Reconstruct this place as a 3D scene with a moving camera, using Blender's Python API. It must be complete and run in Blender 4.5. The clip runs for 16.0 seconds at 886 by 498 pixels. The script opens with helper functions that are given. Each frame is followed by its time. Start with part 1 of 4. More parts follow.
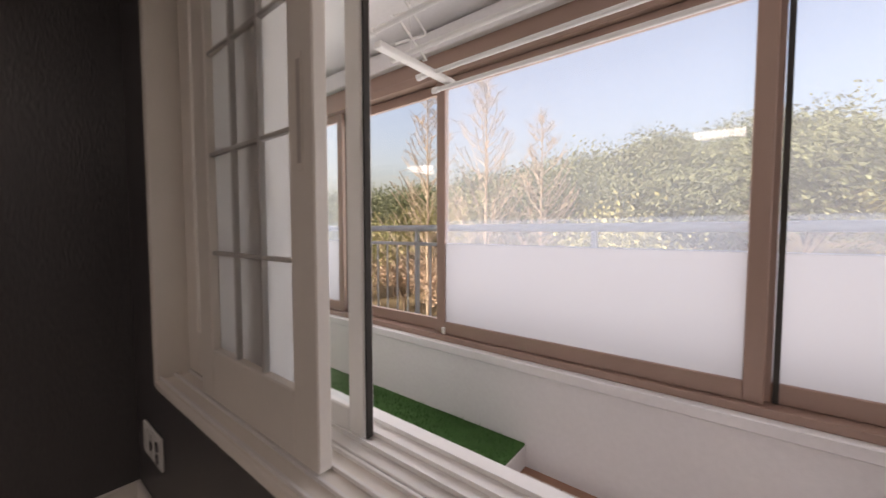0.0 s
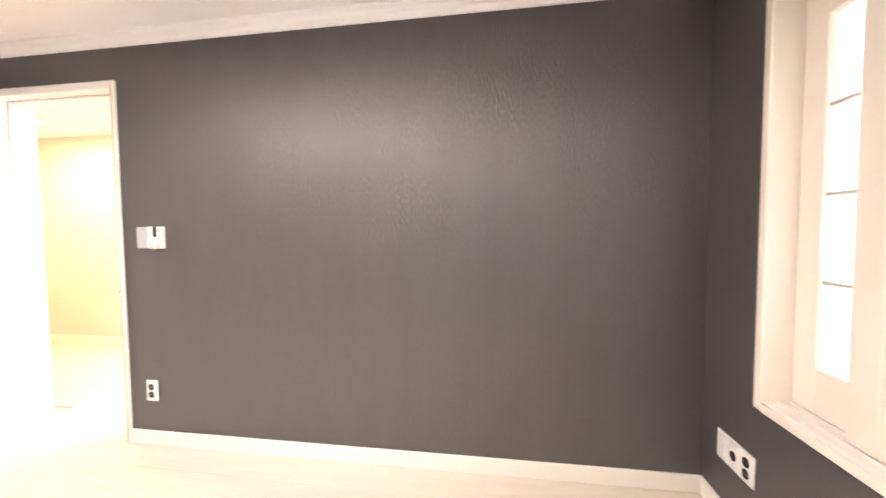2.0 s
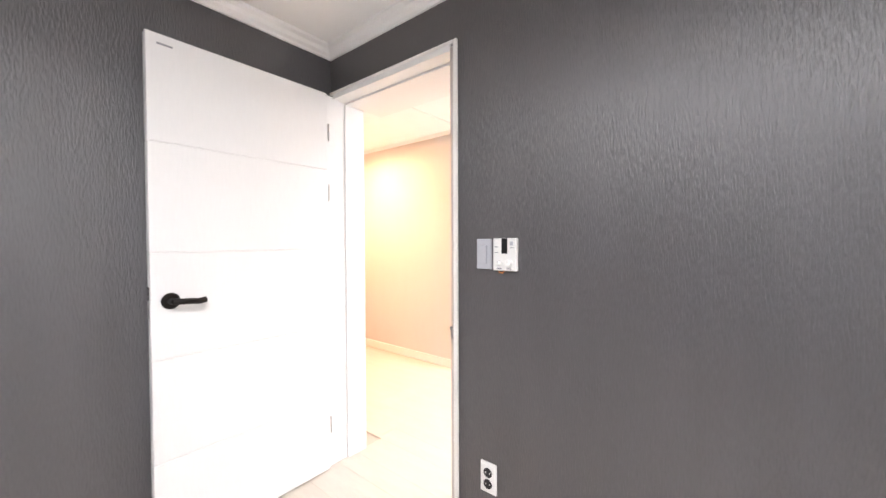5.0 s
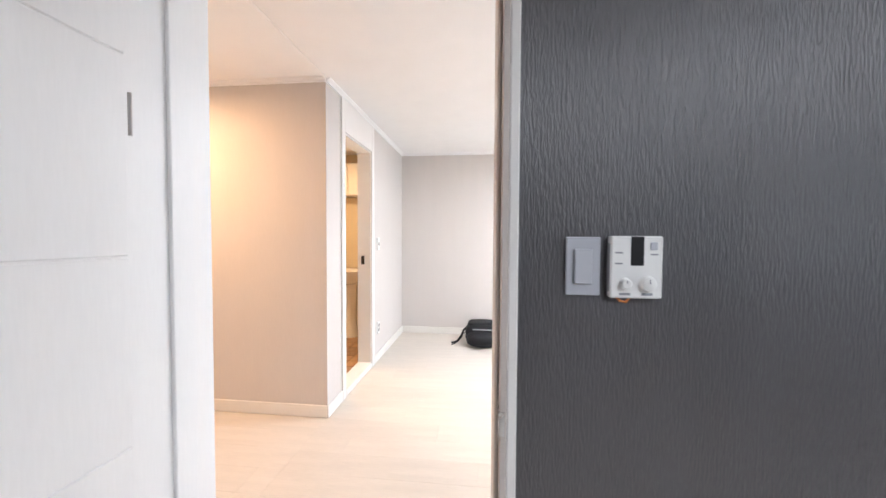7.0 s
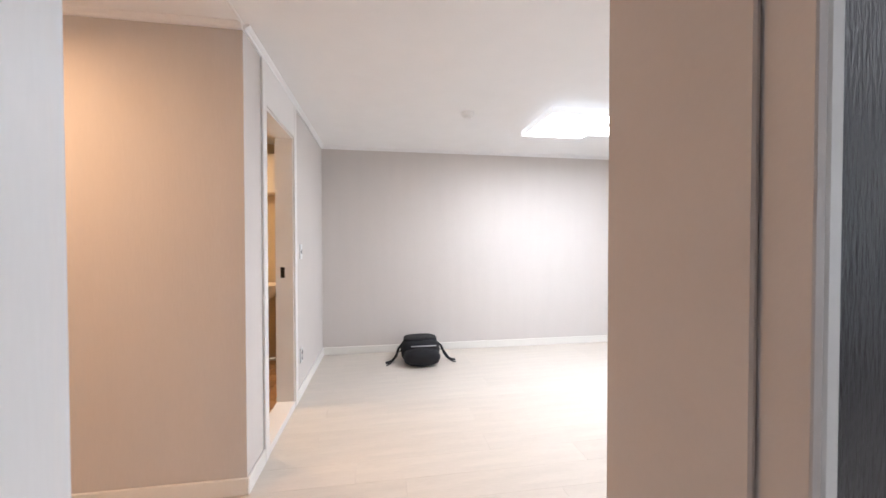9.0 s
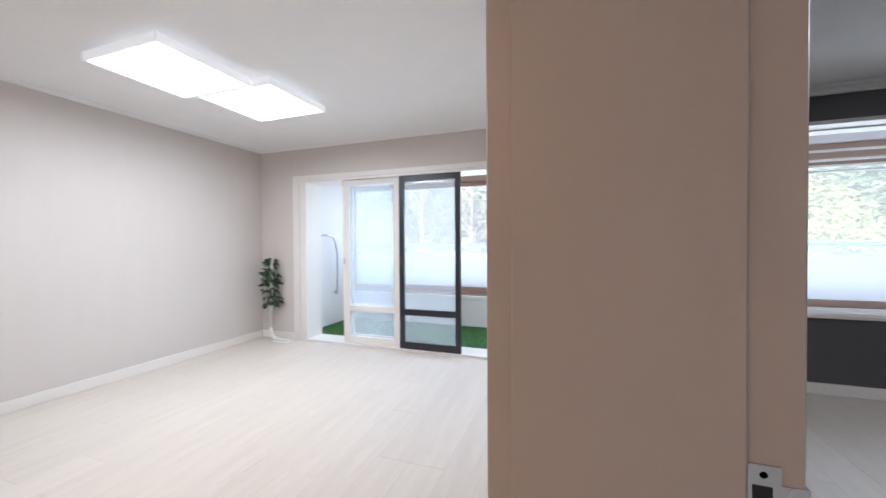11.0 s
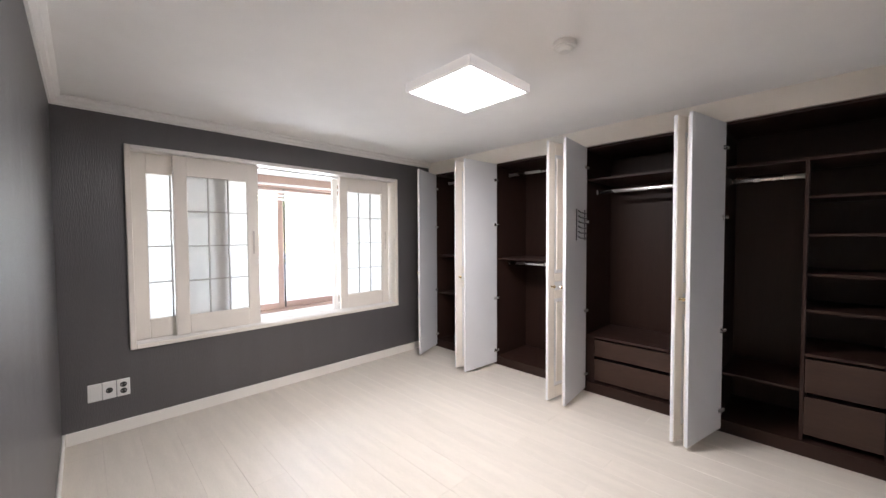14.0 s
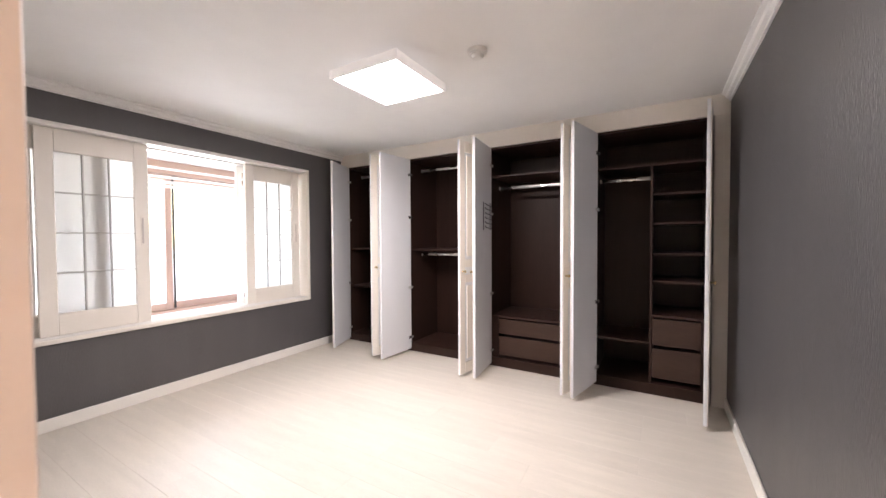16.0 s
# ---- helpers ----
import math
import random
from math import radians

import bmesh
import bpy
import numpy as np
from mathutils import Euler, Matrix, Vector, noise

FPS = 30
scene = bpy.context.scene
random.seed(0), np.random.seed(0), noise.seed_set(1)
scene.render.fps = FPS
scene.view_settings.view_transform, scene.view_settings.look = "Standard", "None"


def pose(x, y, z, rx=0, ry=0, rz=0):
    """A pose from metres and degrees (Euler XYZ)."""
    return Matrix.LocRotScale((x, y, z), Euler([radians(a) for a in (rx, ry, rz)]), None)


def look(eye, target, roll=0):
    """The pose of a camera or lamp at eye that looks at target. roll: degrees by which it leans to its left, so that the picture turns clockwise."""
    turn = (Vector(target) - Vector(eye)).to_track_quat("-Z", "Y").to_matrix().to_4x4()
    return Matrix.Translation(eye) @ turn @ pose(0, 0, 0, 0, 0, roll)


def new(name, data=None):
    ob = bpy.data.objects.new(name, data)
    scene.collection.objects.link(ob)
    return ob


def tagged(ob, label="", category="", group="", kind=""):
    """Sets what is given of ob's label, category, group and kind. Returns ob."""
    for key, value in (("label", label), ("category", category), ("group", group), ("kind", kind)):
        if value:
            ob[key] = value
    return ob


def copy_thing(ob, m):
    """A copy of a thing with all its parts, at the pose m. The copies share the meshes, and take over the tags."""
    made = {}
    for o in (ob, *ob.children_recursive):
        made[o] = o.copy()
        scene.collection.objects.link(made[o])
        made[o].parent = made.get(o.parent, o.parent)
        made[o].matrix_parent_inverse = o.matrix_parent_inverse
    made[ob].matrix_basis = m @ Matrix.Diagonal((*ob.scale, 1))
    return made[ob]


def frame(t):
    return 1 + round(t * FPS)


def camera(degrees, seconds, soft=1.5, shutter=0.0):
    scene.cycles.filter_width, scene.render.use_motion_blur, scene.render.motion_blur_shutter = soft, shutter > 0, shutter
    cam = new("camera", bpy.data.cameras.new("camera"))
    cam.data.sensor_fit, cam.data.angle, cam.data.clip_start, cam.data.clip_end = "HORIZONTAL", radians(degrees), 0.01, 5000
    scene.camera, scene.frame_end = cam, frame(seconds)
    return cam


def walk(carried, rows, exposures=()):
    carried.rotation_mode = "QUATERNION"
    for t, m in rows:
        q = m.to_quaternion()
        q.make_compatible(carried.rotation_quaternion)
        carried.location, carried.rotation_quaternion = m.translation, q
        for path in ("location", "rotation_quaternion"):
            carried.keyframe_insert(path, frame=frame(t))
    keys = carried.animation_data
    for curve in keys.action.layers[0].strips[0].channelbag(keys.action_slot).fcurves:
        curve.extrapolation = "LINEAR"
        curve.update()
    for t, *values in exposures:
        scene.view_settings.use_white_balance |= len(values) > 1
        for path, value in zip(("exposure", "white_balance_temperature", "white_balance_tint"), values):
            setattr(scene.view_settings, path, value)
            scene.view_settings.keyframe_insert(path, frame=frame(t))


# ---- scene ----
cam = camera(100.8, 16.0, shutter=0.2)
EXPOSURES = [(0, 1.05, 7700, 24), (0.5, 1.1, 7700, 23), (1.0, 1.75, 7600, 21), (1.5, 3.75, 8000, 22), (2.0, 4.1, 7800, 19), (2.5, 4.1, 6900, 15), (3.5, 3.8, 6700, 14), (4.5, 3.65, 6600, 13),
             (7.0, 2.8, 5950, 9), (8.0, 2.35, 6050, 11), (10.5, 1.9, 5850, 11), (11.0, 1.75, 5850, 10), (11.5, 1.75, 6050, 12), (12.0, 2.05, 6350, 13), (12.5, 2.8, 6600, 14), (13.0, 3.25, 6450, 11),
             (13.5, 3.1, 6350, 11), (14.5, 3.25, 6850, 16), (16, 3.45, 6900, 17)]
PATH = [
    (0, (1.882, -0.367, 1.103), (0.639, 1.197, 1.002), 0.0),
    (0.5, (1.848, -0.479, 1.090), (0.268, 0.745, 1.003), -0.0),
    (1, (1.833, -0.623, 1.091), (-0.002, 0.168, 1.012), -0.1),
    (1.5, (1.790, -0.818, 1.132), (-0.185, -0.515, 1.051), -0.5),
    (2, (1.786, -0.925, 1.211), (-0.19, -1.22, 1.113), -0.5),
    (2.5, (1.873, -1.045, 1.296), (0.012, -1.772, 1.212), -0.8),
    (3, (1.886, -1.199, 1.289), (0.178, -2.237, 1.219), -0.8),
    (3.5, (1.74, -1.321, 1.271), (0.233, -2.634, 1.211), -0.7),
    (4, (1.593, -1.58, 1.27), (0.159, -2.973, 1.214), -0.5),
    (4.5, (1.4, -1.861, 1.238), (-0.053, -3.234, 1.188), -0.4),
    (7, (0.764, -3.085, 1.246), (-1.222, -3.311, 1.178), 0.3),
    (7.5, (0.708, -3.288, 1.268), (-1.287, -3.419, 1.201), 0.3),
    (8, (0.58, -3.372, 1.287), (-1.418, -3.437, 1.226), 0.4),
    (10.5, (-0.072, -3.557, 1.148), (-1.366, -2.033, 1.126), -0.8),
    (11, (-0.220, -3.541, 1.147), (-0.892, -1.657, 1.118), -0.3),
    (11.5, (-0.328, -3.536, 1.135), (-0.347, -1.536, 1.106), 0.2),
    (12, (-0.293, -3.452, 1.14), (0.246, -1.527, 1.102), 0.4),
    (12.5, (-0.223, -3.429, 1.199), (0.823, -1.725, 1.147), 0.2),
    (13, (-0.120, -3.430, 1.265), (1.168, -1.901, 1.196), -0.3),
    (13.5, (0.060, -3.443, 1.298), (1.435, -1.991, 1.235), -0.3),
    (14, (0.129, -3.445, 1.375), (1.531, -2.021, 1.309), -0.3),
    (14.5, (0.092, -3.443, 1.380), (1.521, -2.045, 1.312), -0.3),
    (15, (0.078, -3.440, 1.350), (1.687, -2.254, 1.286), -0.2),
    (15.5, (0.051, -3.439, 1.330), (1.762, -2.405, 1.273), -0.3),
    (16, (-0.069, -3.464, 1.257), (1.651, -2.446, 1.203), -0.3),
]
walk(cam, [(t, look(e, g, r)) for t, e, g, r in PATH], EXPOSURES)

# world, sun and lamps
world = bpy.data.worlds.new("sky")
scene.world = world
world.use_nodes = True
wn = world.node_tree.nodes
sky = wn.new("ShaderNodeTexSky")
sky.sky_type = "NISHITA"
sky.sun_disc = False
sky.sun_elevation, sky.sun_rotation = radians(42), radians(215)
sky.air_density, sky.dust_density = 1.2, 6.0
wn["Background"].inputs[1].default_value = 0.15
world.node_tree.links.new(sky.outputs[0], wn["Background"].inputs[0])

sun_data = bpy.data.lights.new("sun", "SUN")
sun_data.energy, sun_data.angle, sun_data.color = 3.8, radians(0.8), (1.0, 0.93, 0.82)
sun = new("sun", sun_data)
az, el = radians(215), radians(42)
sun.matrix_world = look((0, 0, 30), (-math.sin(az) * math.cos(el), -math.cos(az) * math.cos(el), 30 - math.sin(el)))


def area(name, m, w, h, watts, color):
    d = bpy.data.lights.new(name, "AREA")
    d.shape, d.size, d.size_y, d.energy, d.color = "RECTANGLE", w, h, watts, color
    o = new(name, d)
    o.matrix_world = m
    return o


LED = (0.97, 0.97, 1.0)
area("bedroom_lamp", pose(1.71, -2.04, 2.186), 0.46, 0.44, 4.6, LED)
area("living_lamp", pose(-2.52, -1.95, 2.185), 0.55, 0.55, 4.1, LED)
area("living_lamp", pose(-2.42, -1.38, 2.185), 0.55, 0.45, 4.1, LED)
area("hall_lamp", pose(-0.95, -5.2, 2.22), 0.28, 0.28, 3.7, (1.0, 0.57, 0.28))
area("bath_lamp", pose(-2.6, -5.0, 2.2), 0.25, 0.25, 4.5, (1.0, 0.66, 0.34))
# the sky's light in the two openings to the veranda
area("window_daylight", pose(1.6, 1.62, 1.35, -90, 0, 0), 4.5, 1.5, 21, (0.86, 0.93, 1.0))
area("slider_daylight", pose(-2.0, 1.62, 1.35, -90, 0, 0), 2.9, 1.5, 14, (0.86, 0.93, 1.0))


# materials
def mat(name, color, rough=0.5, metal=0.0, vary=0.12, scale=6.0, fine=0.05, fscale=90.0, bump=0.05, stretch=(1, 1, 1), piece=0.0, spec=0.5, blotch=None):
    m = bpy.data.materials.new(name)
    m.use_nodes = True
    nt = m.node_tree
    n, lk = nt.nodes, nt.links.new
    b = n["Principled BSDF"]
    b.inputs["Roughness"].default_value, b.inputs["Metallic"].default_value = rough, metal
    b.inputs["Specular IOR Level"].default_value = spec
    co = n.new("ShaderNodeTexCoord")
    mp = n.new("ShaderNodeMapping")
    mp.inputs["Scale"].default_value = stretch
    lk(co.outputs["Object"], mp.inputs[0])
    a, f = n.new("ShaderNodeTexNoise"), n.new("ShaderNodeTexNoise")
    a.inputs["Scale"].default_value, f.inputs["Scale"].default_value = scale, fscale
    a.inputs["Detail"].default_value, f.inputs["Detail"].default_value = 4, 3
    lk(mp.outputs[0], a.inputs[0]), lk(mp.outputs[0], f.inputs[0])
    hsv = n.new("ShaderNodeHueSaturation")
    hsv.inputs["Color"].default_value = (*color, 1)

    def math_node(op, x, y):
        k = n.new("ShaderNodeMath")
        k.operation = op
        for i, v in enumerate((x, y)):
            if isinstance(v, float):
                k.inputs[i].default_value = v
            else:
                lk(v, k.inputs[i])
        return k.outputs[0]
    v = math_node("ADD", math_node("MULTIPLY", math_node("SUBTRACT", a.outputs[0], 0.5), vary * 2.0),
                  math_node("MULTIPLY", math_node("SUBTRACT", f.outputs[0], 0.5), fine * 2.0))
    if piece:
        oi = n.new("ShaderNodeObjectInfo")
        v = math_node("ADD", v, math_node("MULTIPLY", math_node("SUBTRACT", oi.outputs["Random"], 0.5), piece * 2.0))
    lk(math_node("ADD", v, 1.0), hsv.inputs["Value"])
    lk(hsv.outputs[0], b.inputs["Base Color"])
    lk(math_node("ADD", math_node("MULTIPLY", math_node("SUBTRACT", a.outputs[0], 0.5), 0.15), float(rough)), b.inputs["Roughness"])
    if bump:
        bp = n.new("ShaderNodeBump")
        bp.inputs["Strength"].default_value, bp.inputs["Distance"].default_value = min(1.0, bump * 4), 0.004
        lk(f.outputs[0], bp.inputs["Height"])
        lk(bp.outputs[0], b.inputs["Normal"])
    return m


def glow(name, color, strength):
    m = mat(name, (0.8, 0.8, 0.8), 0.4, vary=0.01, fine=0.0, bump=0)
    b = m.node_tree.nodes["Principled BSDF"]
    b.inputs["Emission Color"].default_value = (*color, 1)
    b.inputs["Emission Strength"].default_value = strength
    return m


def clear(name, tint=(0.95, 0.97, 0.97), cloud=0.0, cloud_color=(0.8, 0.82, 0.84)):
    """Thin pane: mostly clear, a little mirror, and a share of cloud for frosting or painted-in haze."""
    m = bpy.data.materials.new(name)
    m.use_nodes = True
    n, lk = m.node_tree.nodes, m.node_tree.links.new
    n.remove(n["Principled BSDF"])
    t, g, x = n.new("ShaderNodeBsdfTransparent"), n.new("ShaderNodeBsdfGlossy"), n.new("ShaderNodeMixShader")
    t.inputs[0].default_value = (*tint, 1)
    g.inputs["Roughness"].default_value = 0.02
    lw, pw, sc = n.new("ShaderNodeLayerWeight"), n.new("ShaderNodeMath"), n.new("ShaderNodeMath")
    pw.operation, sc.operation = "POWER", "MULTIPLY_ADD"
    pw.inputs[1].default_value = 5.0
    sc.inputs[1].default_value, sc.inputs[2].default_value = 0.5, 0.025
    lk(lw.outputs["Facing"], pw.inputs[0]), lk(pw.outputs[0], sc.inputs[0]), lk(sc.outputs[0], x.inputs[0])
    out = x
    lk(t.outputs[0], x.inputs[1]), lk(g.outputs[0], x.inputs[2])
    if cloud:
        d, s, y, w = n.new("ShaderNodeBsdfDiffuse"), n.new("ShaderNodeBsdfTranslucent"), n.new("ShaderNodeMixShader"), n.new("ShaderNodeMixShader")
        d.inputs[0].default_value = s.inputs[0].default_value = (*cloud_color, 1)
        y.inputs[0].default_value, w.inputs[0].default_value = 0.78, cloud
        lk(d.outputs[0], y.inputs[1]), lk(s.outputs[0], y.inputs[2])
        lk(x.outputs[0], w.inputs[1]), lk(y.outputs[0], w.inputs[2])
        out = w
    lk(out.outputs[0], n["Material Output"].inputs[0])
    return m


def wallpaper(name, color, rough, streak, depth, spec, vary=0.14, fine=0.20):
    """Embossed paper with short upright wavy streaks."""
    m = mat(name, color, rough, vary=vary, scale=9.0, fine=fine, fscale=streak, bump=depth, stretch=(1, 1, 0.15), spec=spec)
    return m


M_DARK = wallpaper("dark_wallpaper", (0.069, 0.064, 0.068), 0.38, 230.0, 0.34, 1.0, 0.20, 0.24)
M_BEIGE = wallpaper("beige_wallpaper", (0.64, 0.595, 0.56), 0.75, 150.0, 0.04, 0.25, 0.03, 0.03)
M_CEIL = mat("ceiling_paper", (0.87, 0.86, 0.85), 0.8, vary=0.03, fine=0.03, fscale=160, bump=0.05, spec=0.2)
M_WHITE = mat("white_paint", (0.80, 0.77, 0.74), 0.38, vary=0.03, fine=0.02, bump=0.02)
M_CREAM = mat("cream_paint", (0.80, 0.745, 0.68), 0.42, vary=0.04, fine=0.02, bump=0.02)
# the frames' white paint with shade put into its colour
M_SHADED = mat("shaded_white_paint", (0.53, 0.475, 0.44), 0.42, vary=0.04, fine=0.02, bump=0.02)
M_DOOR = mat("white_door_film", (0.80, 0.79, 0.78), 0.42, vary=0.02, fine=0.03, fscale=200, bump=0.008, stretch=(1, 1, 0.1))
M_LEAF = mat("wardrobe_door_white", (0.74, 0.74, 0.76), 0.40, vary=0.03, fine=0.02, bump=0.02)
M_WALNUT = mat("dark_walnut_board", (0.031, 0.0150, 0.0112), 0.46, spec=0.22, vary=0.30, scale=5, fine=0.25, fscale=60, bump=0.04, stretch=(3, 3, 0.25))
M_DRAWER = mat("walnut_drawer_front", (0.050, 0.027, 0.0195), 0.44, spec=0.25, vary=0.30, scale=5, fine=0.30, fscale=60, bump=0.04, stretch=(3, 0.25, 3))
M_PLANK = mat("pale_wood_floor", (0.66, 0.60, 0.53), 0.42, vary=0.12, scale=6, fine=0.07, fscale=60, bump=0.03, stretch=(3.0, 0.35, 1), piece=0.025, spec=0.4)
M_JOINT = mat("floor_joint", (0.58, 0.54, 0.49), 0.7)
M_SKIRT = mat("white_skirting", (0.80, 0.77, 0.72), 0.42, vary=0.03, fine=0.02, bump=0.02)
M_BROWN = mat("brown_aluminium", (0.34, 0.225, 0.18), 0.42, 0.1, vary=0.06, fine=0.03, bump=0.01)
M_BLACK = mat("black_frame", (0.018, 0.018, 0.026), 0.4, vary=0.1, fine=0.03, bump=0.01)
M_RUBBER = mat("dark_gasket", (0.03, 0.025, 0.02), 0.7)
M_GLASS = clear("window_glass")
M_SLIDE = clear("slider_glass", (0.95, 0.97, 0.99), cloud=0.16, cloud_color=(0.82, 0.86, 0.9))
M_FILM = clear("frosted_film", (0.9, 0.92, 0.95), cloud=0.90, cloud_color=(0.59, 0.595, 0.615))
M_HAZE = clear("hazy_film_edge", (0.93, 0.96, 0.99), cloud=0.17, cloud_color=(0.80, 0.85, 0.92))
# clear glass; the cloud paints in the pale haze over trees and sky
M_VGLASS = clear("veranda_glass", (0.95, 0.97, 0.98), cloud=0.10, cloud_color=(0.84, 0.87, 0.90))
M_PAPER = clear("milky_acrylic", (0.9, 0.9, 0.9), cloud=0.95, cloud_color=(0.79, 0.78, 0.77))
M_STEEL = mat("brushed_steel", (0.62, 0.61, 0.60), 0.28, 1.0, vary=0.05, fine=0.05, fscale=200, bump=0.01)
M_WIRE = mat("dark_chrome_wire", (0.16, 0.16, 0.17), 0.3, 1.0, vary=0.05, bump=0.0)
# cream of the sashes, greyed in colour as if seen against the light
M_BACKLIT = mat("backlit_cream_bar", (0.47, 0.45, 0.43), 0.45, vary=0.04, fine=0.02, bump=0.02)
M_BRASS = mat("pale_brass", (0.72, 0.58, 0.34), 0.25, 1.0, vary=0.05, bump=0.0)
M_BRONZE = mat("black_bronze_handle", (0.018, 0.014, 0.012), 0.35, 0.6, vary=0.1, bump=0.01)
M_SWITCH = mat("grey_white_plastic", (0.46, 0.47, 0.51), 0.35, vary=0.02, fine=0.01, bump=0)
M_PLASTIC = mat("white_plastic", (0.80, 0.79, 0.77), 0.38, vary=0.02, fine=0.01, bump=0)
M_INK = mat("black_plastic", (0.012, 0.012, 0.013), 0.3, vary=0.05, bump=0)
M_GREY = mat("grey_print", (0.28, 0.28, 0.30), 0.6, bump=0)
M_COPPER = mat("orange_wire", (0.65, 0.22, 0.05), 0.45, bump=0)
M_LEDFACE = glow("lit_diffuser", (1.0, 0.98, 0.97), 2.6)
M_LEDRIM = glow("lit_rim", (1.0, 0.98, 0.97), 0.12)
M_SOFTRIM = glow("faintly_lit_rim", (1.0, 0.96, 0.95), 0.03)
M_WARMFACE = glow("warm_diffuser", (1.0, 0.7, 0.42), 2.0)
M_GRASS = mat("artificial_grass", (0.045, 0.14, 0.03), 0.85, vary=0.25, scale=14, fine=0.3, fscale=220, bump=0.2)
M_BLADE = mat("grass_blade", (0.04, 0.15, 0.03), 0.7, vary=0.3, scale=20, bump=0)
M_VWALL = mat("veranda_white_paint", (0.78, 0.76, 0.76), 0.7, vary=0.04, scale=3, fine=0.05, fscale=40, bump=0.08)
M_TILE = mat("veranda_tile", (0.60, 0.50, 0.44), 0.45, vary=0.08, piece=0.07, bump=0.02)
M_GROUT = mat("pinkish_grout", (0.36, 0.20, 0.14), 0.85)
M_RAILM = mat("grey_painted_rail", (0.42, 0.44, 0.47), 0.4, 0.4, vary=0.06, bump=0.01)
M_BATH = mat("warm_bath_tile", (0.62, 0.50, 0.34), 0.35, vary=0.05, bump=0.02)
M_BATHFLOOR = mat("bath_mosaic", (0.36, 0.22, 0.12), 0.4, vary=0.5, scale=18, fine=0.2, fscale=40, piece=0.3)
M_CERAMIC = mat("white_ceramic", (0.80, 0.76, 0.70), 0.15, vary=0.02, fine=0.0, bump=0)
M_BAG = mat("black_nylon", (0.005, 0.005, 0.007), 0.8, vary=0.2, scale=12, fine=0.25, fscale=260, bump=0.12)
M_ZIP = mat("grey_zip", (0.45, 0.45, 0.46), 0.4, bump=0)
M_IVY = mat("ivy_leaf", (0.018, 0.052, 0.018), 0.5, vary=0.35, scale=20, bump=0.02)
M_BARK = mat("bark", (0.17, 0.13, 0.10), 0.9, vary=0.3, scale=8, fine=0.3, bump=0.2)
M_PALEBARK = mat("pale_bark", (0.40, 0.33, 0.26), 0.9, vary=0.2, scale=8, fine=0.2, bump=0.1)


def foliage(name, color, vary):
    m = mat(name, color, 0.7, vary=0.25, scale=0.6, bump=0)
    n, lk = m.node_tree.nodes, m.node_tree.links.new
    g = n.new("ShaderNodeNewGeometry")
    r = n.new("ShaderNodeValToRGB")
    c0, c1 = [tuple(c * k for c in color) for k in (1 - vary, 1 + vary)]
    r.color_ramp.elements[0].color, r.color_ramp.elements[1].color = (*c0, 1), (*c1, 1)
    lk(g.outputs["Random Per Island"], r.inputs[0])
    hs = [x for x in n if x.type == "HUE_SAT"][0]
    lk(r.outputs[0], hs.inputs["Color"])
    return m


M_PINE = foliage("evergreen_leaves", (0.13, 0.155, 0.085), 0.4)
M_SPRING = foliage("spring_leaves", (0.26, 0.26, 0.115), 0.4)
M_RUSSET = foliage("russet_twigs", (0.34, 0.25, 0.18), 0.4)
M_EARTH = mat("hill_ground", (0.13, 0.10, 0.055), 0.95, vary=0.4, scale=0.5, fine=0.3, fscale=6, bump=0.2)
M_CONC = mat("pale_concrete", (0.45, 0.44, 0.42), 0.9, vary=0.15, scale=2, fine=0.1, fscale=30, bump=0.1)


# mesh helpers
def box(bm, x0, x1, y0, y1, z0, z1, bev=0.0, seg=1, mi=0):
    v = [bm.verts.new((x, y, z)) for x in (x0, x1) for y in (y0, y1) for z in (z0, z1)]
    fs = [bm.faces.new([v[i] for i in q]) for q in ((0, 1, 3, 2), (4, 6, 7, 5), (0, 4, 5, 1), (2, 3, 7, 6), (0, 2, 6, 4), (1, 5, 7, 3))]
    for f in fs:
        f.material_index = mi
    if bev:
        es = {e for f in fs for e in f.edges}
        bmesh.ops.bevel(bm, geom=list(es), offset=bev, segments=seg, affect="EDGES", profile=0.5)
    return bm


def tube(bm, p, q, r, seg=10, r2=None):
    p, q = Vector(p), Vector(q)
    d = q - p
    m = Matrix.Translation((p + q) / 2) @ d.to_track_quat("Z", "Y").to_matrix().to_4x4()
    bmesh.ops.create_cone(bm, cap_ends=True, segments=seg, radius1=r, radius2=r if r2 is None else r2, depth=d.length, matrix=m)
    return bm


def bend(bm, pts, r, seg=8):
    """Round bar through points."""
    rings = []
    pts = [Vector(p) for p in pts]
    for i, p in enumerate(pts):
        d = (pts[min(i + 1, len(pts) - 1)] - pts[max(i - 1, 0)]).normalized()
        q = d.to_track_quat("Z", "Y")
        rings.append([bm.verts.new(p + q @ Vector((r * math.cos(a), r * math.sin(a), 0))) for a in (2 * math.pi * k / seg for k in range(seg))])
    for a, b in zip(rings, rings[1:]):
        for k in range(seg):
            bm.faces.new((a[k], a[(k + 1) % seg], b[(k + 1) % seg], b[k]))
    bm.faces.new(rings[0][::-1]), bm.faces.new(rings[-1])
    return bm


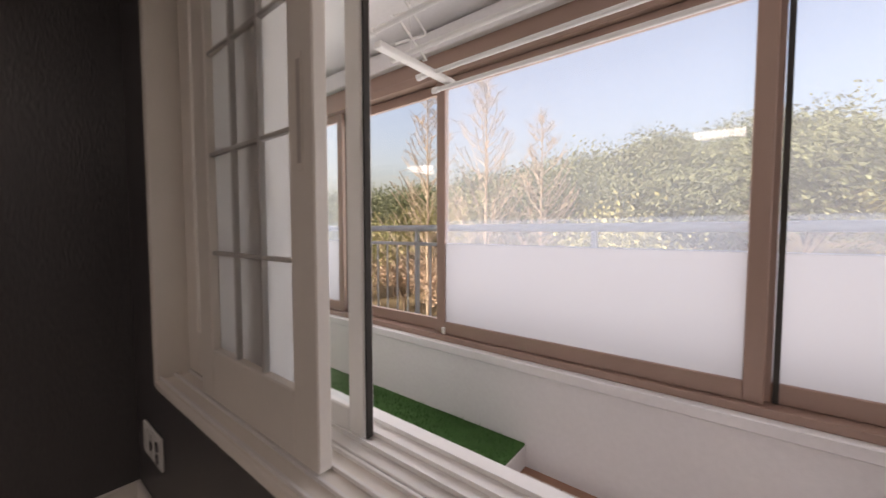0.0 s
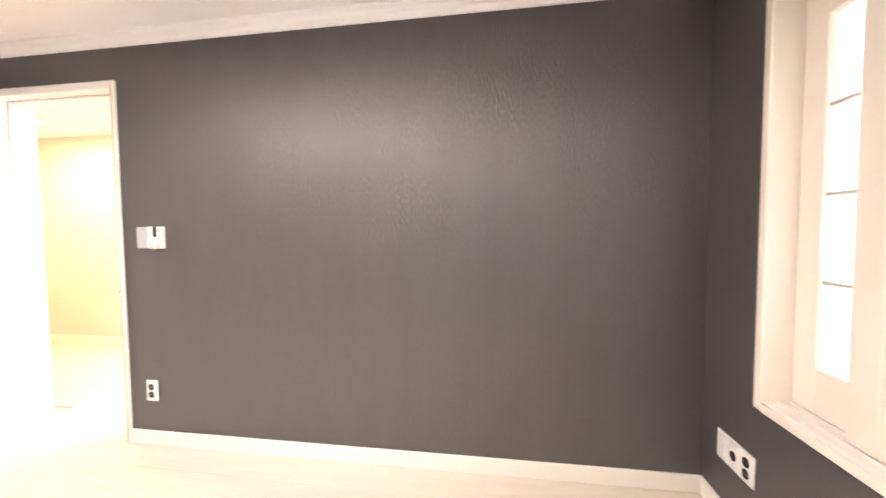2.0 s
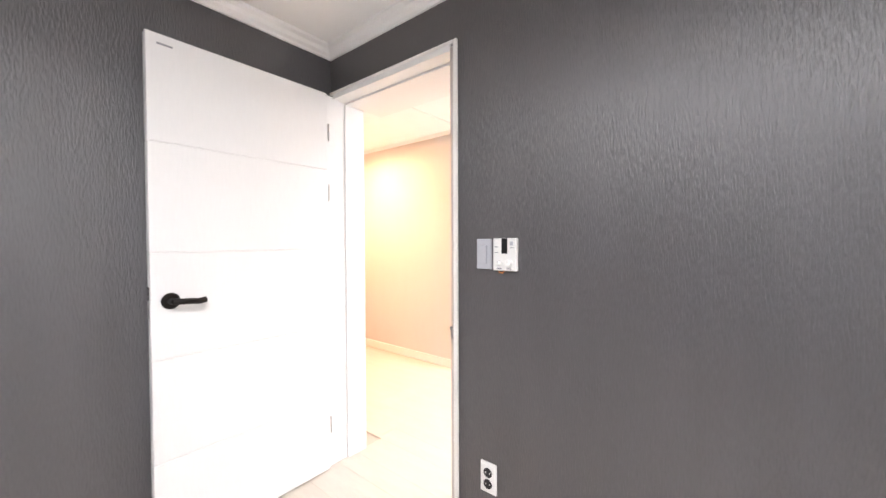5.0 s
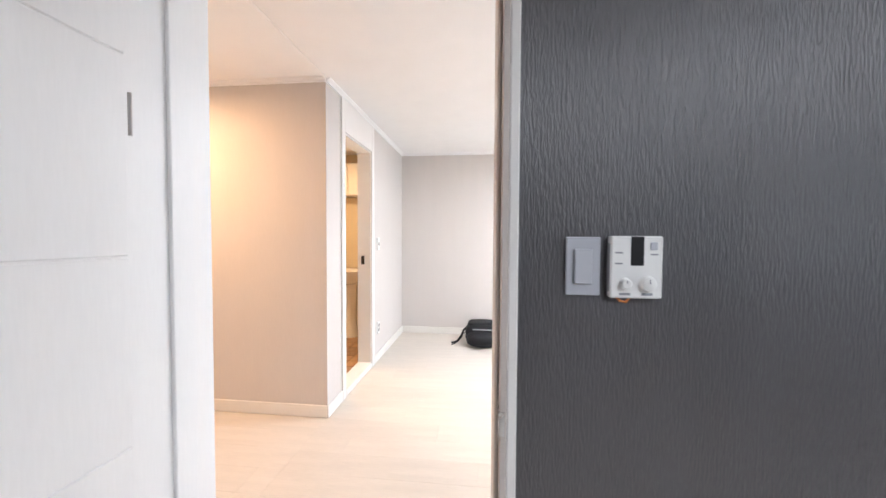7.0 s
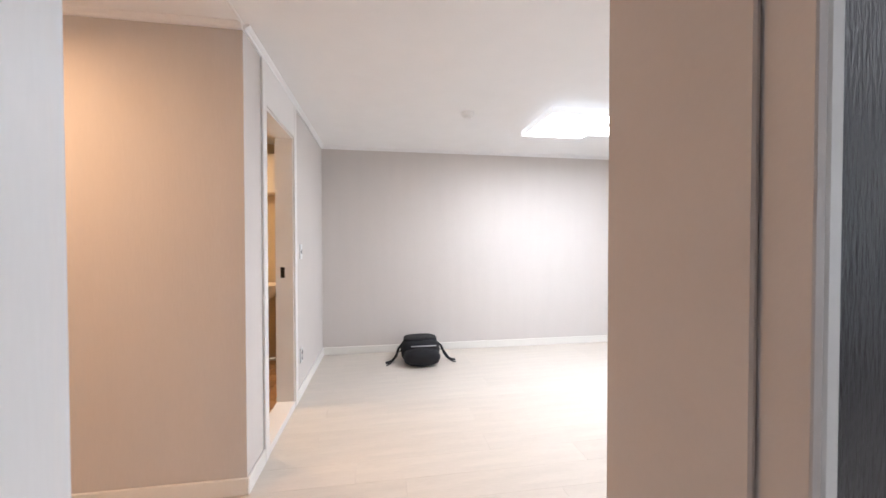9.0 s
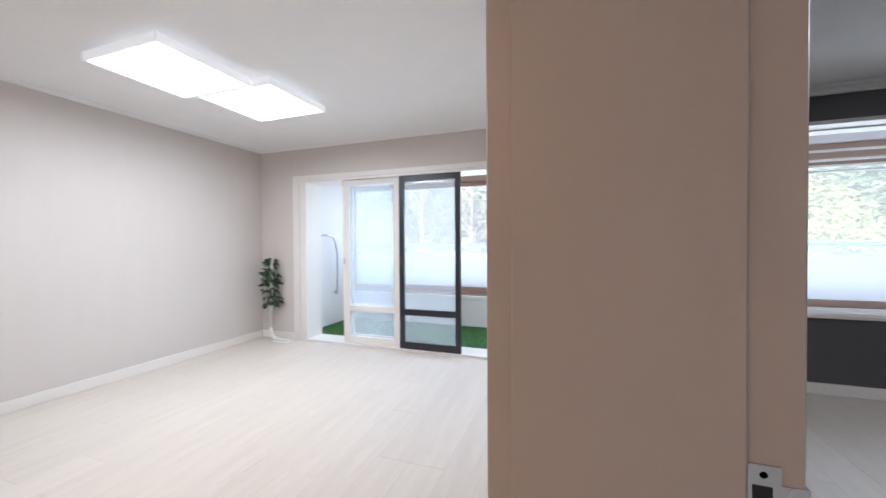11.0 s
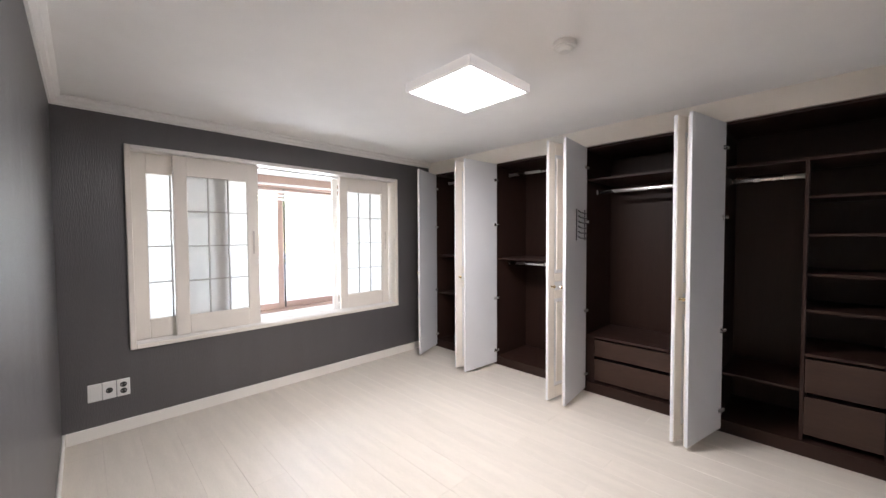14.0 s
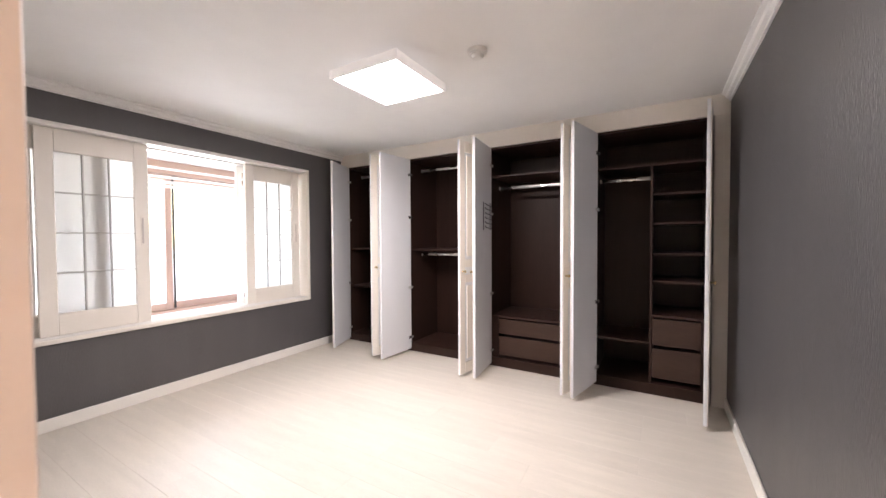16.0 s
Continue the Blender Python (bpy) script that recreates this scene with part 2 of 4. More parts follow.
def lathe(bm, profile, c, axis="Z", seg=24):
    """Turned shape from (radius, height) pairs about an axis through c."""
    turn = {"Z": Matrix(), "X": Matrix.Rotation(radians(90), 4, "Y"), "Y": Matrix.Rotation(radians(-90), 4, "X")}[axis]
    m = Matrix.Translation(c) @ turn
    rings = [[bm.verts.new(m @ Vector((max(r, 1e-4) * math.cos(a), max(r, 1e-4) * math.sin(a), h))) for a in (2 * math.pi * k / seg for k in range(seg))] for r, h in profile]
    for a, b in zip(rings, rings[1:]):
        for k in range(seg):
            bm.faces.new((a[k], a[(k + 1) % seg], b[(k + 1) % seg], b[k]))
    bm.faces.new(rings[0][::-1]), bm.faces.new(rings[-1])
    return bm


def mesh(name, bm, mats, smooth=False):
    me = bpy.data.meshes.new(name)
    bmesh.ops.recalc_face_normals(bm, faces=bm.faces)
    bm.to_mesh(me)
    bm.free()
    for m in mats if isinstance(mats, (list, tuple)) else [mats]:
        me.materials.append(m)
    if smooth:
        me.polygons.foreach_set("use_smooth", [True] * len(me.polygons))
        me.set_sharp_from_angle(angle=radians(35))
    return me


def world_of(ob):
    m = ob.matrix_basis.copy()
    while ob.parent:
        m = ob.parent.matrix_basis @ ob.matrix_parent_inverse @ m
        ob = ob.parent
    return m


def part(name, bm, m, parent, label="", smooth=False, kind=""):
    ob = new(name, mesh(name, bm, m, smooth))
    ob.parent = parent
    ob.matrix_parent_inverse = world_of(parent).inverted()
    return tagged(ob, label=label, kind=kind)


def solid(name, bm, m, label="", category="", kind="structure", smooth=False, group=""):
    return tagged(new(name, mesh(name, bm, m, smooth)), label, category, group, kind)


def thing(name, at, label, category, group="", kind=""):
    e = new(name)
    e.empty_display_size = 0.1
    e.matrix_basis = Matrix.Translation(at)
    return tagged(e, label, category, group, kind)


def B(*a, **k):
    return box(bmesh.new(), *a, **k)


H = 2.30          # ceiling
SOUTH = -3.895    # bedroom south wall
HALL = -0.32     # hall side of the bedroom's west wall
JN, JS = -3.037, -3.878   # sides of the doorway
LW = -3.88        # living room west wall
BX, BY = -1.61, -4.148    # corner of the bathroom block
V0, V1 = 0.28, 1.35       # veranda depth

# ---- setting: shell ----
def wall_with_hole(name, a0, a1, t0, t1, h0, h1, z0, z1, top, axis, m, low=0.0):
    """Wall along an axis from a0 to a1, thickness t0 to t1, with a hole h0..h1, z0..z1."""
    bm = bmesh.new()
    for p0, p1, q0, q1 in ((a0, h0, low, top), (h1, a1, low, top), (h0, h1, z1, top), (h0, h1, low, z0)):
        if p1 - p0 > 1e-4 and q1 - q0 > 1e-4:
            if axis == "x":
                box(bm, p0, p1, t0, t1, q0, q1)
            else:
                box(bm, t0, t1, p0, p1, q0, q1)
    return solid(name, bm, m)


WX0, WX1, WZ0, WZ1 = 0.385, 2.735, 0.60, 2.025
wall_with_hole("wall_north", 0.0, 3.86, 0.0, 0.14, WX0, WX1, WZ0, WZ1, H, "x", M_DARK)
wall_with_hole("wall_north_veranda_side", -0.0, 4.3, 0.14, V0, WX0, WX1, WZ0, WZ1, H, "x", M_VWALL, low=-0.3)
SX0, SX1, SZ1 = -3.29, -0.59, 1.905
wall_with_hole("wall_living_north", -3.9, 0.0, 0.0, 0.14, SX0, SX1, -0.0, SZ1, H, "x", M_BEIGE)
wall_with_hole("wall_living_north_veranda_side", -3.9, -0.0, 0.14, V0, SX0, SX1, -0.3, SZ1, H, "x", M_VWALL, low=-0.3)
wall_with_hole("wall_west", SOUTH, 0.0, -0.17, 0.0, JS, JN, 0.0, 2.045, H, "y", M_DARK)
wall_with_hole("wall_west_hall_side", JS, 0.0, HALL, -0.17, JS, JN, 0.0, 2.045, H, "y", M_BEIGE)
solid("wall_south", B(-0.205, 3.96, SOUTH - 0.12, SOUTH, 0, H), M_DARK)
solid("wall_east", B(3.87, 3.97, SOUTH, 0.14, 0, H), M_BEIGE)
solid("wall_hall_east", B(-0.205, 0.0, -6.1, SOUTH - 0.12, 0, H), M_BEIGE)
solid("wall_hall_south", B(-1.73, 0.0, -6.2, -6.1, 0, H), M_BEIGE)
solid("wall_living_west", B(LW - 0.1, LW, BY, 0.0, 0, H), M_BEIGE)
DX0, DX1, DZ = -2.585, -1.925, 2.03
wall_with_hole("wall_bath_north", LW, BX, BY - 0.12, BY, DX0, DX1, 0.0, DZ, H, "x", M_BEIGE)
solid("wall_bath_east", B(BX - 0.12, BX, -6.1, BY - 0.12, 0, H), M_BEIGE)
solid("wall_bath_west", B(LW - 0.1, LW, -5.9, BY, 0, H), M_BATH)
solid("wall_bath_south", B(LW - 0.1, BX - 0.12, -5.9, -5.8, 0, H), M_BATH)
solid("ceiling", B(-3.95, 4.0, -6.25, 0.14, H, H + 0.12), M_CEIL)
solid("ceiling_veranda", B(-3.95, 4.4, 0.14, 1.62, H, H + 0.12), M_VWALL)
# unseen slab, added to block the sun above the rooms
solid("roof", B(-9, 9, -9, 2.0, H + 0.13, H + 0.4), M_CONC)
solid("wall_veranda_west", B(-3.62, -3.5, V0, 1.55, -0.3, H), M_VWALL)
solid("wall_veranda_east", B(4.2, 4.3, V0, 1.55, -0.3, H), M_VWALL)
solid("floor_screed", B(-3.9, 3.97, -6.2, 0.28, -0.06, -0.012), M_JOINT)
solid("wall_facade_below", B(-9, 9, 0.3, 1.54, -7.0, -0.31), M_CONC)
solid("wall_building_side", B(-9, 9, -9, -6.3, -7.0, H + 0.13), M_CONC)

# skirting, crown and casings
def strip(name, segs, m, label=""):
    bm = bmesh.new()
    for s in segs:
        box(bm, *s, bev=0.004)
    return solid(name, bm, m, label)


SK = 0.085
strip("baseboard_bedroom", [(0.014, 3.27, -0.014, -0.0, 0, SK), (0.0, 0.014, JN + 0.021, -0.0, 0, SK), (0.90, 3.27, SOUTH, SOUTH + 0.014, 0, SK), (0.0, 0.9, SOUTH, SOUTH + 0.014, 0, SK)], M_SKIRT)
strip("baseboard_living", [(LW, LW + 0.014, BY + 0.014, -0.0, 0, SK), (LW + 0.014, SX0 - 0.1, -0.014, 0.0, 0, SK), (SX1 + 0.06, HALL, -0.014, 0.0, 0, SK),
                           (HALL - 0.014, HALL, JN + 0.05, -0.014, 0, SK), (LW, DX0 - 0.07, BY, BY + 0.014, 0, SK), (DX1 + 0.07, BX + 0.014, BY, BY + 0.014, 0, SK),
                           (BX, BX + 0.014, -6.1, BY, 0, SK), (-0.219, -0.205, -6.1, JS - 0.05, 0, SK)], M_SKIRT)


def crown(name, runs, m, h=0.062, d=0.055):
    """Stepped ceiling moulding along runs (x0, y0, x1, y1, inward normal)."""
    bm = bmesh.new()
    prof = [(0, 0), (0.012, 0), (0.014, 0.012), (0.03, 0.022), (0.036, 0.04), (d, 0.05), (d, h), (0, h)]
    for x0, y0, x1, y1, nx, ny in runs:
        rows = [[bm.verts.new((x + nx * p, y + ny * p, H - h + q)) for p, q in prof] for x, y in ((x0, y0), (x1, y1))]
        k = len(prof)
        for i in range(k):
            bm.faces.new((rows[0][i], rows[0][(i + 1) % k], rows[1][(i + 1) % k], rows[1][i]))
        bm.faces.new(rows[0]), bm.faces.new(rows[1][::-1])
    return solid(name, bm, m)


crown("crown_bedroom", [(0, 0, 3.3, 0, 0, -1), (0, 0, 0, SOUTH, 1, 0), (0, SOUTH, 3.3, SOUTH, 0, 1)], M_CEIL)
crown("crown_living", [(LW, 0, LW, BY, 1, 0), (LW, 0, HALL, 0, 0, -1), (LW, BY, BX, BY, 0, 1), (BX, BY, BX, -6.1, 1, 0), (HALL, 0, HALL, JS, -1, 0)], M_CEIL, 0.028, 0.02)
strip("ceiling_trim", [(BX, HALL, BY - 0.010, BY + 0.010, H - 0.006, H - 0.0005)], M_CEIL)

# bedroom doorway: lining with a stop, casings on both sides
dw = thing("door_1", (-0.17, JN, 0), "cream-white wooden door frame around an open doorway", "door frame", kind="structure")
# latch-side lining and stop: white paint coloured darker for the shade there
part("lining", B(HALL - 0.012, 0.012, JN - 0.014, JN, 0, 2.031, bev=0.002), M_SHADED, dw)
part("lining", B(-0.195, 0.052, JS, JS + 0.014, 0, 2.031, bev=0.002), M_DOOR, dw)
part("lining", B(HALL - 0.012, 0.012, JS + 0.014, JN - 0.014, 2.017, 2.045, bev=0.002), M_DOOR, dw)
part("stop", B(HALL + 0.022, -0.042, JN - 0.024, JN - 0.014, 0, 2.005, bev=0.003), M_SHADED, dw)
part("stop", B(-0.193, -0.062, JS + 0.014, JS + 0.026, 0, 2.005, bev=0.002), M_DOOR, dw)
part("stop", B(HALL - 0.010, -0.062, JS + 0.026, JN - 0.026, 2.005, 2.017, bev=0.002), M_DOOR, dw)
for x0, x1 in ((0.0, 0.013), (HALL - 0.013, HALL)):
    part("casing", B(x0, x1, JN, JN + 0.020, 0, 2.06, bev=0.003), M_WHITE, dw)
    part("casing", B(x0, x1, JS - 0.012, JN, 2.045, 2.06, bev=0.003), M_WHITE, dw)
bm = B(-0.040, -0.010, JN - 0.0165, JN - 0.0142, 0.815, 0.905)
box(bm, -0.010, 0.010, JN - 0.0165, JN - 0.0142, 0.835, 0.885)
box(bm, 0.010, 0.0145, JN - 0.0165, JN - 0.004, 0.835, 0.885)
plate = part("strike_plate", bm, M_STEEL, dw, "steel strike plate")
# no real opening: black sheet on the plate gives the hole's darkness
part("latch_hole", B(-0.036, -0.018, JN - 0.0172, JN - 0.0166, 0.828, 0.882), M_INK, plate)
for z in (0.821, 0.894):
    part("screw", lathe(bmesh.new(), [(0.004, 0), (0.004, 0.0012)], (-0.026, JN - 0.0165, z), "Y", 10), M_RUBBER, plate)

# bathroom doorway
db = thing("door_2", (-2.25, BY, 0), "white door frame of the bathroom doorway", "door frame", kind="structure")
for x0, x1 in ((DX0 - 0.065, DX0), (DX1, DX1 + 0.065)):
    part("casing", B(x0, x1, BY, BY + 0.014, 0, H - 0.03, bev=0.003), M_WHITE, db)
part("head_panel", B(DX0, DX1, BY, BY + 0.012, DZ, H - 0.03, bev=0.003), M_WHITE, db)
part("lining", B(DX0, DX0 + 0.014, BY - 0.125, BY, 0, DZ), M_WHITE, db)
part("lining", B(DX1 - 0.014, DX1, BY - 0.125, BY, 0, DZ), M_WHITE, db)
part("lining", B(DX0 + 0.014, DX1 - 0.014, BY - 0.125, BY, DZ - 0.014, DZ), M_WHITE, db)
part("threshold", B(DX0 + 0.014, DX1 - 0.014, BY - 0.125, BY + 0.01, 0, 0.05, bev=0.004), M_WHITE, db)
part("strike_plate", B(DX0 + 0.014, DX0 + 0.016, BY - 0.09, BY - 0.06, 0.98, 1.06), M_BRONZE, db, "dark metal strike plate")

# bedroom door, open against the south wall
dy0, dy1 = -3.868, -3.833
door = thing("bedroom_door", (0.42, (dy0 + dy1) / 2, 0.008), "white flush bedroom door standing open against the dark wall", "door")
bm = bmesh.new()
zs = [0.008, 0.39, 0.79, 1.20, 1.62, 2.028]
for a, b in zip(zs, zs[1:]):
    box(bm, 0.068, 0.835, dy0, dy1, a + 0.0015, b - 0.0015, bev=0.0025)
box(bm, 0.070, 0.833, dy0 + 0.004, dy1 - 0.004, 0.01, 2.026)
part("leaf", bm, M_DOOR, door)
hd = part("handle", lathe(bmesh.new(), [(0.030, 0), (0.032, 0.004), (0.027, 0.010), (0.012, 0.012), (0.011, 0.05)], (0.772, dy1, 1.012), "Y", 24), M_BRONZE, door, "black bronze lever handle", smooth=True)
part("lever", bend(bmesh.new(), [(0.772, dy1 + 0.045, 1.012), (0.755, dy1 + 0.05, 1.012), (0.72, dy1 + 0.05, 1.01), (0.69, dy1 + 0.048, 1.006), (0.665, dy1 + 0.044, 1.010)], 0.012, 10), M_BRONZE, hd, smooth=True)
part("edge_latch", B(0.8352, 0.837, dy0 + 0.006, dy1 - 0.006, 0.95, 1.07), M_STEEL, door)
part("maker_plate", B(0.75, 0.80, dy1, dy1 + 0.0012, 1.985, 1.992), M_GREY, door)
for z in (0.25, 1.5, 1.82):
    part("hinge", tube(bmesh.new(), (0.062, dy1 + 0.002, z - 0.045), (0.062, dy1 + 0.002, z + 0.045), 0.004), M_STEEL, door)

# ---- bedroom window: timber frame with milky lattice sashes inside, clear sashes outside ----
win = thing("window_1", (1.56, 0.0, 0.575), "wide white window frame with sliding sash tracks", "window", kind="structure")
fx0, fx1, fz0, fz1 = 0.355, 2.762, 0.575, 2.045
for a in ((fx0, fx0 + 0.035, fz0, fz1), (fx1 - 0.035, fx1, fz0, fz1)):
    part("frame_side", B(a[0], a[1], -0.024, 0.13, a[2], a[3], bev=0.004), M_CREAM, win)
part("frame_head", B(fx0 + 0.035, fx1 - 0.035, -0.024, 0.13, fz1 - 0.03, fz1, bev=0.004), M_WHITE, win)
part("frame_sill", B(fx0 + 0.035, fx1 - 0.035, -0.028, 0.13, fz0, fz0 + 0.03, bev=0.004), M_CREAM, win)
for y in (-0.012, 0.030, 0.072, 0.115):
    part("track", B(fx0 + 0.035, fx1 - 0.035, y - 0.004, y + 0.004, fz0 + 0.03, fz0 + 0.04, bev=0.001), M_WHITE, win)
part("outer_sill", B(WX0, WX1, 0.131, 0.30, fz0 + 0.026, fz0 + 0.034, bev=0.002), M_WHITE, win)
part("outer_head", B(WX0, WX1, 0.131, 0.28, fz1 - 0.04, fz1 - 0.02, bev=0.003), M_WHITE, win)
for x in (WX0, WX1 - 0.03):
    part("outer_side", B(x, x + 0.03, 0.131, 0.28, fz0 + 0.025, fz1 - 0.04, bev=0.003), M_WHITE, win)
for y in (0.165, 0.205, 0.25):
    part("outer_track", B(WX0 + 0.03, WX1 - 0.03, y - 0.003, y + 0.003, fz0 + 0.034, fz0 + 0.045), M_WHITE, win)


def lattice_sash(x0, x1, y, label):
    z0, z1 = fz0 + 0.042, fz1 - 0.032
    s = thing("lattice_sash", ((x0 + x1) / 2, y, z0), label, "window sash", "lattice sashes of the bedroom window")
    st, th = 0.09, 0.016
    pz0, pz1 = 0.765, 1.862
    for a, b in ((x0, x0 + st), (x1 - st, x1)):
        part("stile", B(a, b, y - th, y + th, z0, z1, bev=0.003), M_CREAM, s)
    part("rail", B(x0 + st, x1 - st, y - th, y + th, z0, pz0, bev=0.003), M_CREAM, s)
    part("rail", B(x0 + st, x1 - st, y - th, y + th, pz1, z1, bev=0.003), M_CREAM, s)
    px0, px1 = x0 + st, x1 - st
    # bars are cream like the sash; their backlit shade is in the colour
    for i in (1, 2):
        x = px0 + (px1 - px0) * i / 3
        part("glazing_bar", B(x - 0.0055, x + 0.0055, y - 0.010, y + 0.004, pz0, pz1, bev=0.0015), M_BACKLIT, s)
    for i in (1, 2, 3):
        z = pz0 + (pz1 - pz0) * i / 4
        part("glazing_bar", B(px0, px1, y - 0.0085, y + 0.0035, z - 0.0055, z + 0.0055, bev=0.0015), M_BACKLIT, s)
    part("pane", B(px0, px1, y + 0.006, y + 0.009, pz0, pz1), M_PAPER, s, "milky white pane")
    bm = B(x1 - 0.055, x1 - 0.033, y - th - 0.003, y - th, 1.22, 1.45, bev=0.002)
    pull = part("finger_pull", bm, M_CREAM, s)
    # groove is a flat strip, its recess shade put in by darker colour
    part("groove", B(x1 - 0.050, x1 - 0.038, y - th - 0.0042, y - th - 0.0031, 1.235, 1.435), M_SHADED, pull)
    return s


lattice_sash(0.392, 1.01, 0.088, "cream sash with milky lattice panes, behind its neighbour")
lattice_sash(0.638, 1.253, 0.046, "cream sash with milky lattice panes, slid over its neighbour")
lattice_sash(2.070, 2.690, 0.088, "cream sash with milky lattice panes, slid shut at the frame's end")


def clear_sash(x0, x1, y, edge):
    z0, z1 = fz0 + 0.04, fz1 - 0.045
    s = thing("clear_sash", ((x0 + x1) / 2, y, z0), "white plastic sliding sash with clear glass", "window sash", "outer sashes of the bedroom window")
    for a, b in ((x0, x0 + 0.055), (x1 - 0.055, x1)):
        part("stile", B(a, b, y - 0.016, y + 0.016, z0, z1, bev=0.003), M_WHITE, s)
    part("rail", B(x0 + 0.055, x1 - 0.055, y - 0.016, y + 0.016, z0, z0 + 0.06, bev=0.003), M_WHITE, s)
    part("rail", B(x0 + 0.055, x1 - 0.055, y - 0.016, y + 0.016, z1 - 0.06, z1, bev=0.003), M_WHITE, s)
    pane = part("pane", B(x0 + 0.05, x1 - 0.05, y - 0.002, y + 0.002, z0 + 0.05, z1 - 0.05), M_GLASS, s)
    pane.visible_shadow = False
    if edge:
        part("gasket", B(x1, x1 + 0.004, y - 0.009, y + 0.009, z0, z1), M_RUBBER, s, "dark rubber edge")


clear_sash(0.42, 1.22, 0.185, True)
clear_sash(2.04, 2.70, 0.185, False)

# ---- veranda ----
solid("wall_veranda_outer", B(-3.62, 4.3, V1, 1.55, -0.31, 0.375), M_VWALL)
strip("sill_veranda", [(-3.5, 4.2, V1 - 0.022, 1.57, 0.3755, 0.425)], M_VWALL)
solid("floor_veranda_base", B(-3.5, 4.2, V0, V1, -0.31, -0.125), M_GROUT)
plat = solid("grass_platform", B(-3.5, 1.07, V0, V1, -0.124, -0.012, bev=0.004), M_VWALL, "white raised step under artificial grass", "platform", "")
bm = B(-3.498, 1.065, V0 + 0.003, V1 - 0.003, -0.0115, -0.002)
turf = solid("artificial_turf", bm, M_GRASS, "green artificial grass carpet laid on the veranda", "carpet", "")
bm = bmesh.new()
rg = random.Random(4)
for i in range(26000):
    x, y = rg.uniform(-3.48, 1.06), rg.uniform(V0 + 0.01, V1 - 0.01)
    a, h, w = rg.uniform(0, 6.28), rg.uniform(0.012, 0.024), 0.0022
    lx, ly = rg.uniform(-0.01, 0.01), rg.uniform(-0.01, 0.01)
    v = [bm.verts.new((x - w * math.cos(a), y - w * math.sin(a), -0.003)), bm.verts.new((x + w * math.cos(a), y + w * math.sin(a), -0.003)), bm.verts.new((x + lx, y + ly, h - 0.003))]
    bm.faces.new(v)
part("pile", bm, M_BLADE, turf, kind="stuff")
tiles = thing("veranda_tiles", (1.6, 0.8, -0.12), "small pinkish-beige square floor tiles with brown grout", "floor tiles", kind="structure")
tm = mesh("tile", B(-0.047, 0.047, -0.047, 0.047, 0, 0.012, bev=0.002), M_TILE)
for i in range(26):
    for j in range(10):
        o = new("tile", tm)
        o.matrix_basis = Matrix.Translation((1.135 + i * 0.1 - 1.6, V0 + 0.055 + j * 0.1 - 0.8, -0.004))
        o.parent = tiles

# outer window: brown aluminium frames, clear above, frosted film below
vw = thing("window_2", (0.3, 1.42, 0.425), "brown aluminium sliding windows along the veranda, lower glass frosted", "window", kind="structure")
VZ0, VZ1 = 0.425, 2.06
part("bottom_track", B(-3.5, 4.2, 1.37, 1.50, VZ0, VZ0 + 0.035, bev=0.003), M_BROWN, vw)
part("head_track", B(-3.5, 4.2, 1.36, 1.51, VZ1 - 0.05, VZ1, bev=0.003), M_BROWN, vw)
part("head_board", B(-3.5, 4.2, 1.38, 1.50, VZ1 + 0.001, H), M_BROWN, vw)
part("head_moulding", B(-3.5, 4.2, 1.33, 1.379, VZ1 + 0.10, H - 0.02, bev=0.006), M_VWALL, vw)


def veranda_sash(x0, x1, y, film):
    z0, z1 = VZ0 + 0.037, VZ1 - 0.052
    st = 0.062
    fr = part("sash", B(x0, x0 + st, y - 0.015, y + 0.015, z0, z1, bev=0.003), M_BROWN, vw)
    for a in ((x1 - st, x1, z0, z1), (x0 + st, x1 - st, z0, z0 + 0.075), (x0 + st, x1 - st, z1 - 0.06, z1)):
        part("sash_bar", B(a[0], a[1], y - 0.015, y + 0.015, a[2], a[3], bev=0.003), M_BROWN, fr)
    for a, b, m in (((z0 + 0.07, 1.02, M_FILM), (1.02, 1.16, M_HAZE), (1.16, z1 - 0.05, M_VGLASS)) if film else ((z0 + 0.07, z1 - 0.05, M_GLASS),)):
        p = part("pane", B(x0 + 0.05, x1 - 0.05, y - 0.002, y + 0.002, a, b), m, fr, "frosted lower glass" if m is M_FILM else "")
        p.visible_shadow = False


for x0, x1, k, film in ((-3.48, -2.70, 0, True), (-2.76, -1.24, 1, True), (-1.30, -0.52, 0, True), (-0.58, 0.47, 1, False), (0.43, 1.985, 0, True), (1.945, 3.30, 1, True), (3.24, 4.18, 0, True)):
    veranda_sash(x0, x1, 1.412 + 0.042 * k, film)
part("gasket", B(2.010, 2.028, 1.425, 1.437, VZ0 + 0.04, VZ1 - 0.055), M_RUBBER, vw, "dark rubber edge")
part("bumper", B(0.475, 0.50, 1.385, 1.40, VZ0 + 0.035, VZ0 + 0.08, bev=0.004), M_WHITE, vw)

# railing outside
rail = thing("balcony_railing", (0.3, 1.78, 0.2), "grey painted metal balcony railing outside the windows", "railing")
part("top_rail", tube(bmesh.new(), (-6, 1.78, 1.12), (6, 1.78, 1.12), 0.024, 12), M_RAILM, rail, smooth=True)
part("mid_rail", B(-6, 6, 1.765, 1.795, 0.985, 1.01, bev=0.003), M_RAILM, rail)
part("bottom_rail", B(-6, 6, 1.765, 1.795, 0.30, 0.325, bev=0.003), M_RAILM, rail)
bar = mesh("baluster", tube(bmesh.new(), (0, 0, 0.325), (0, 0, 0.985), 0.008, 8), M_RAILM)
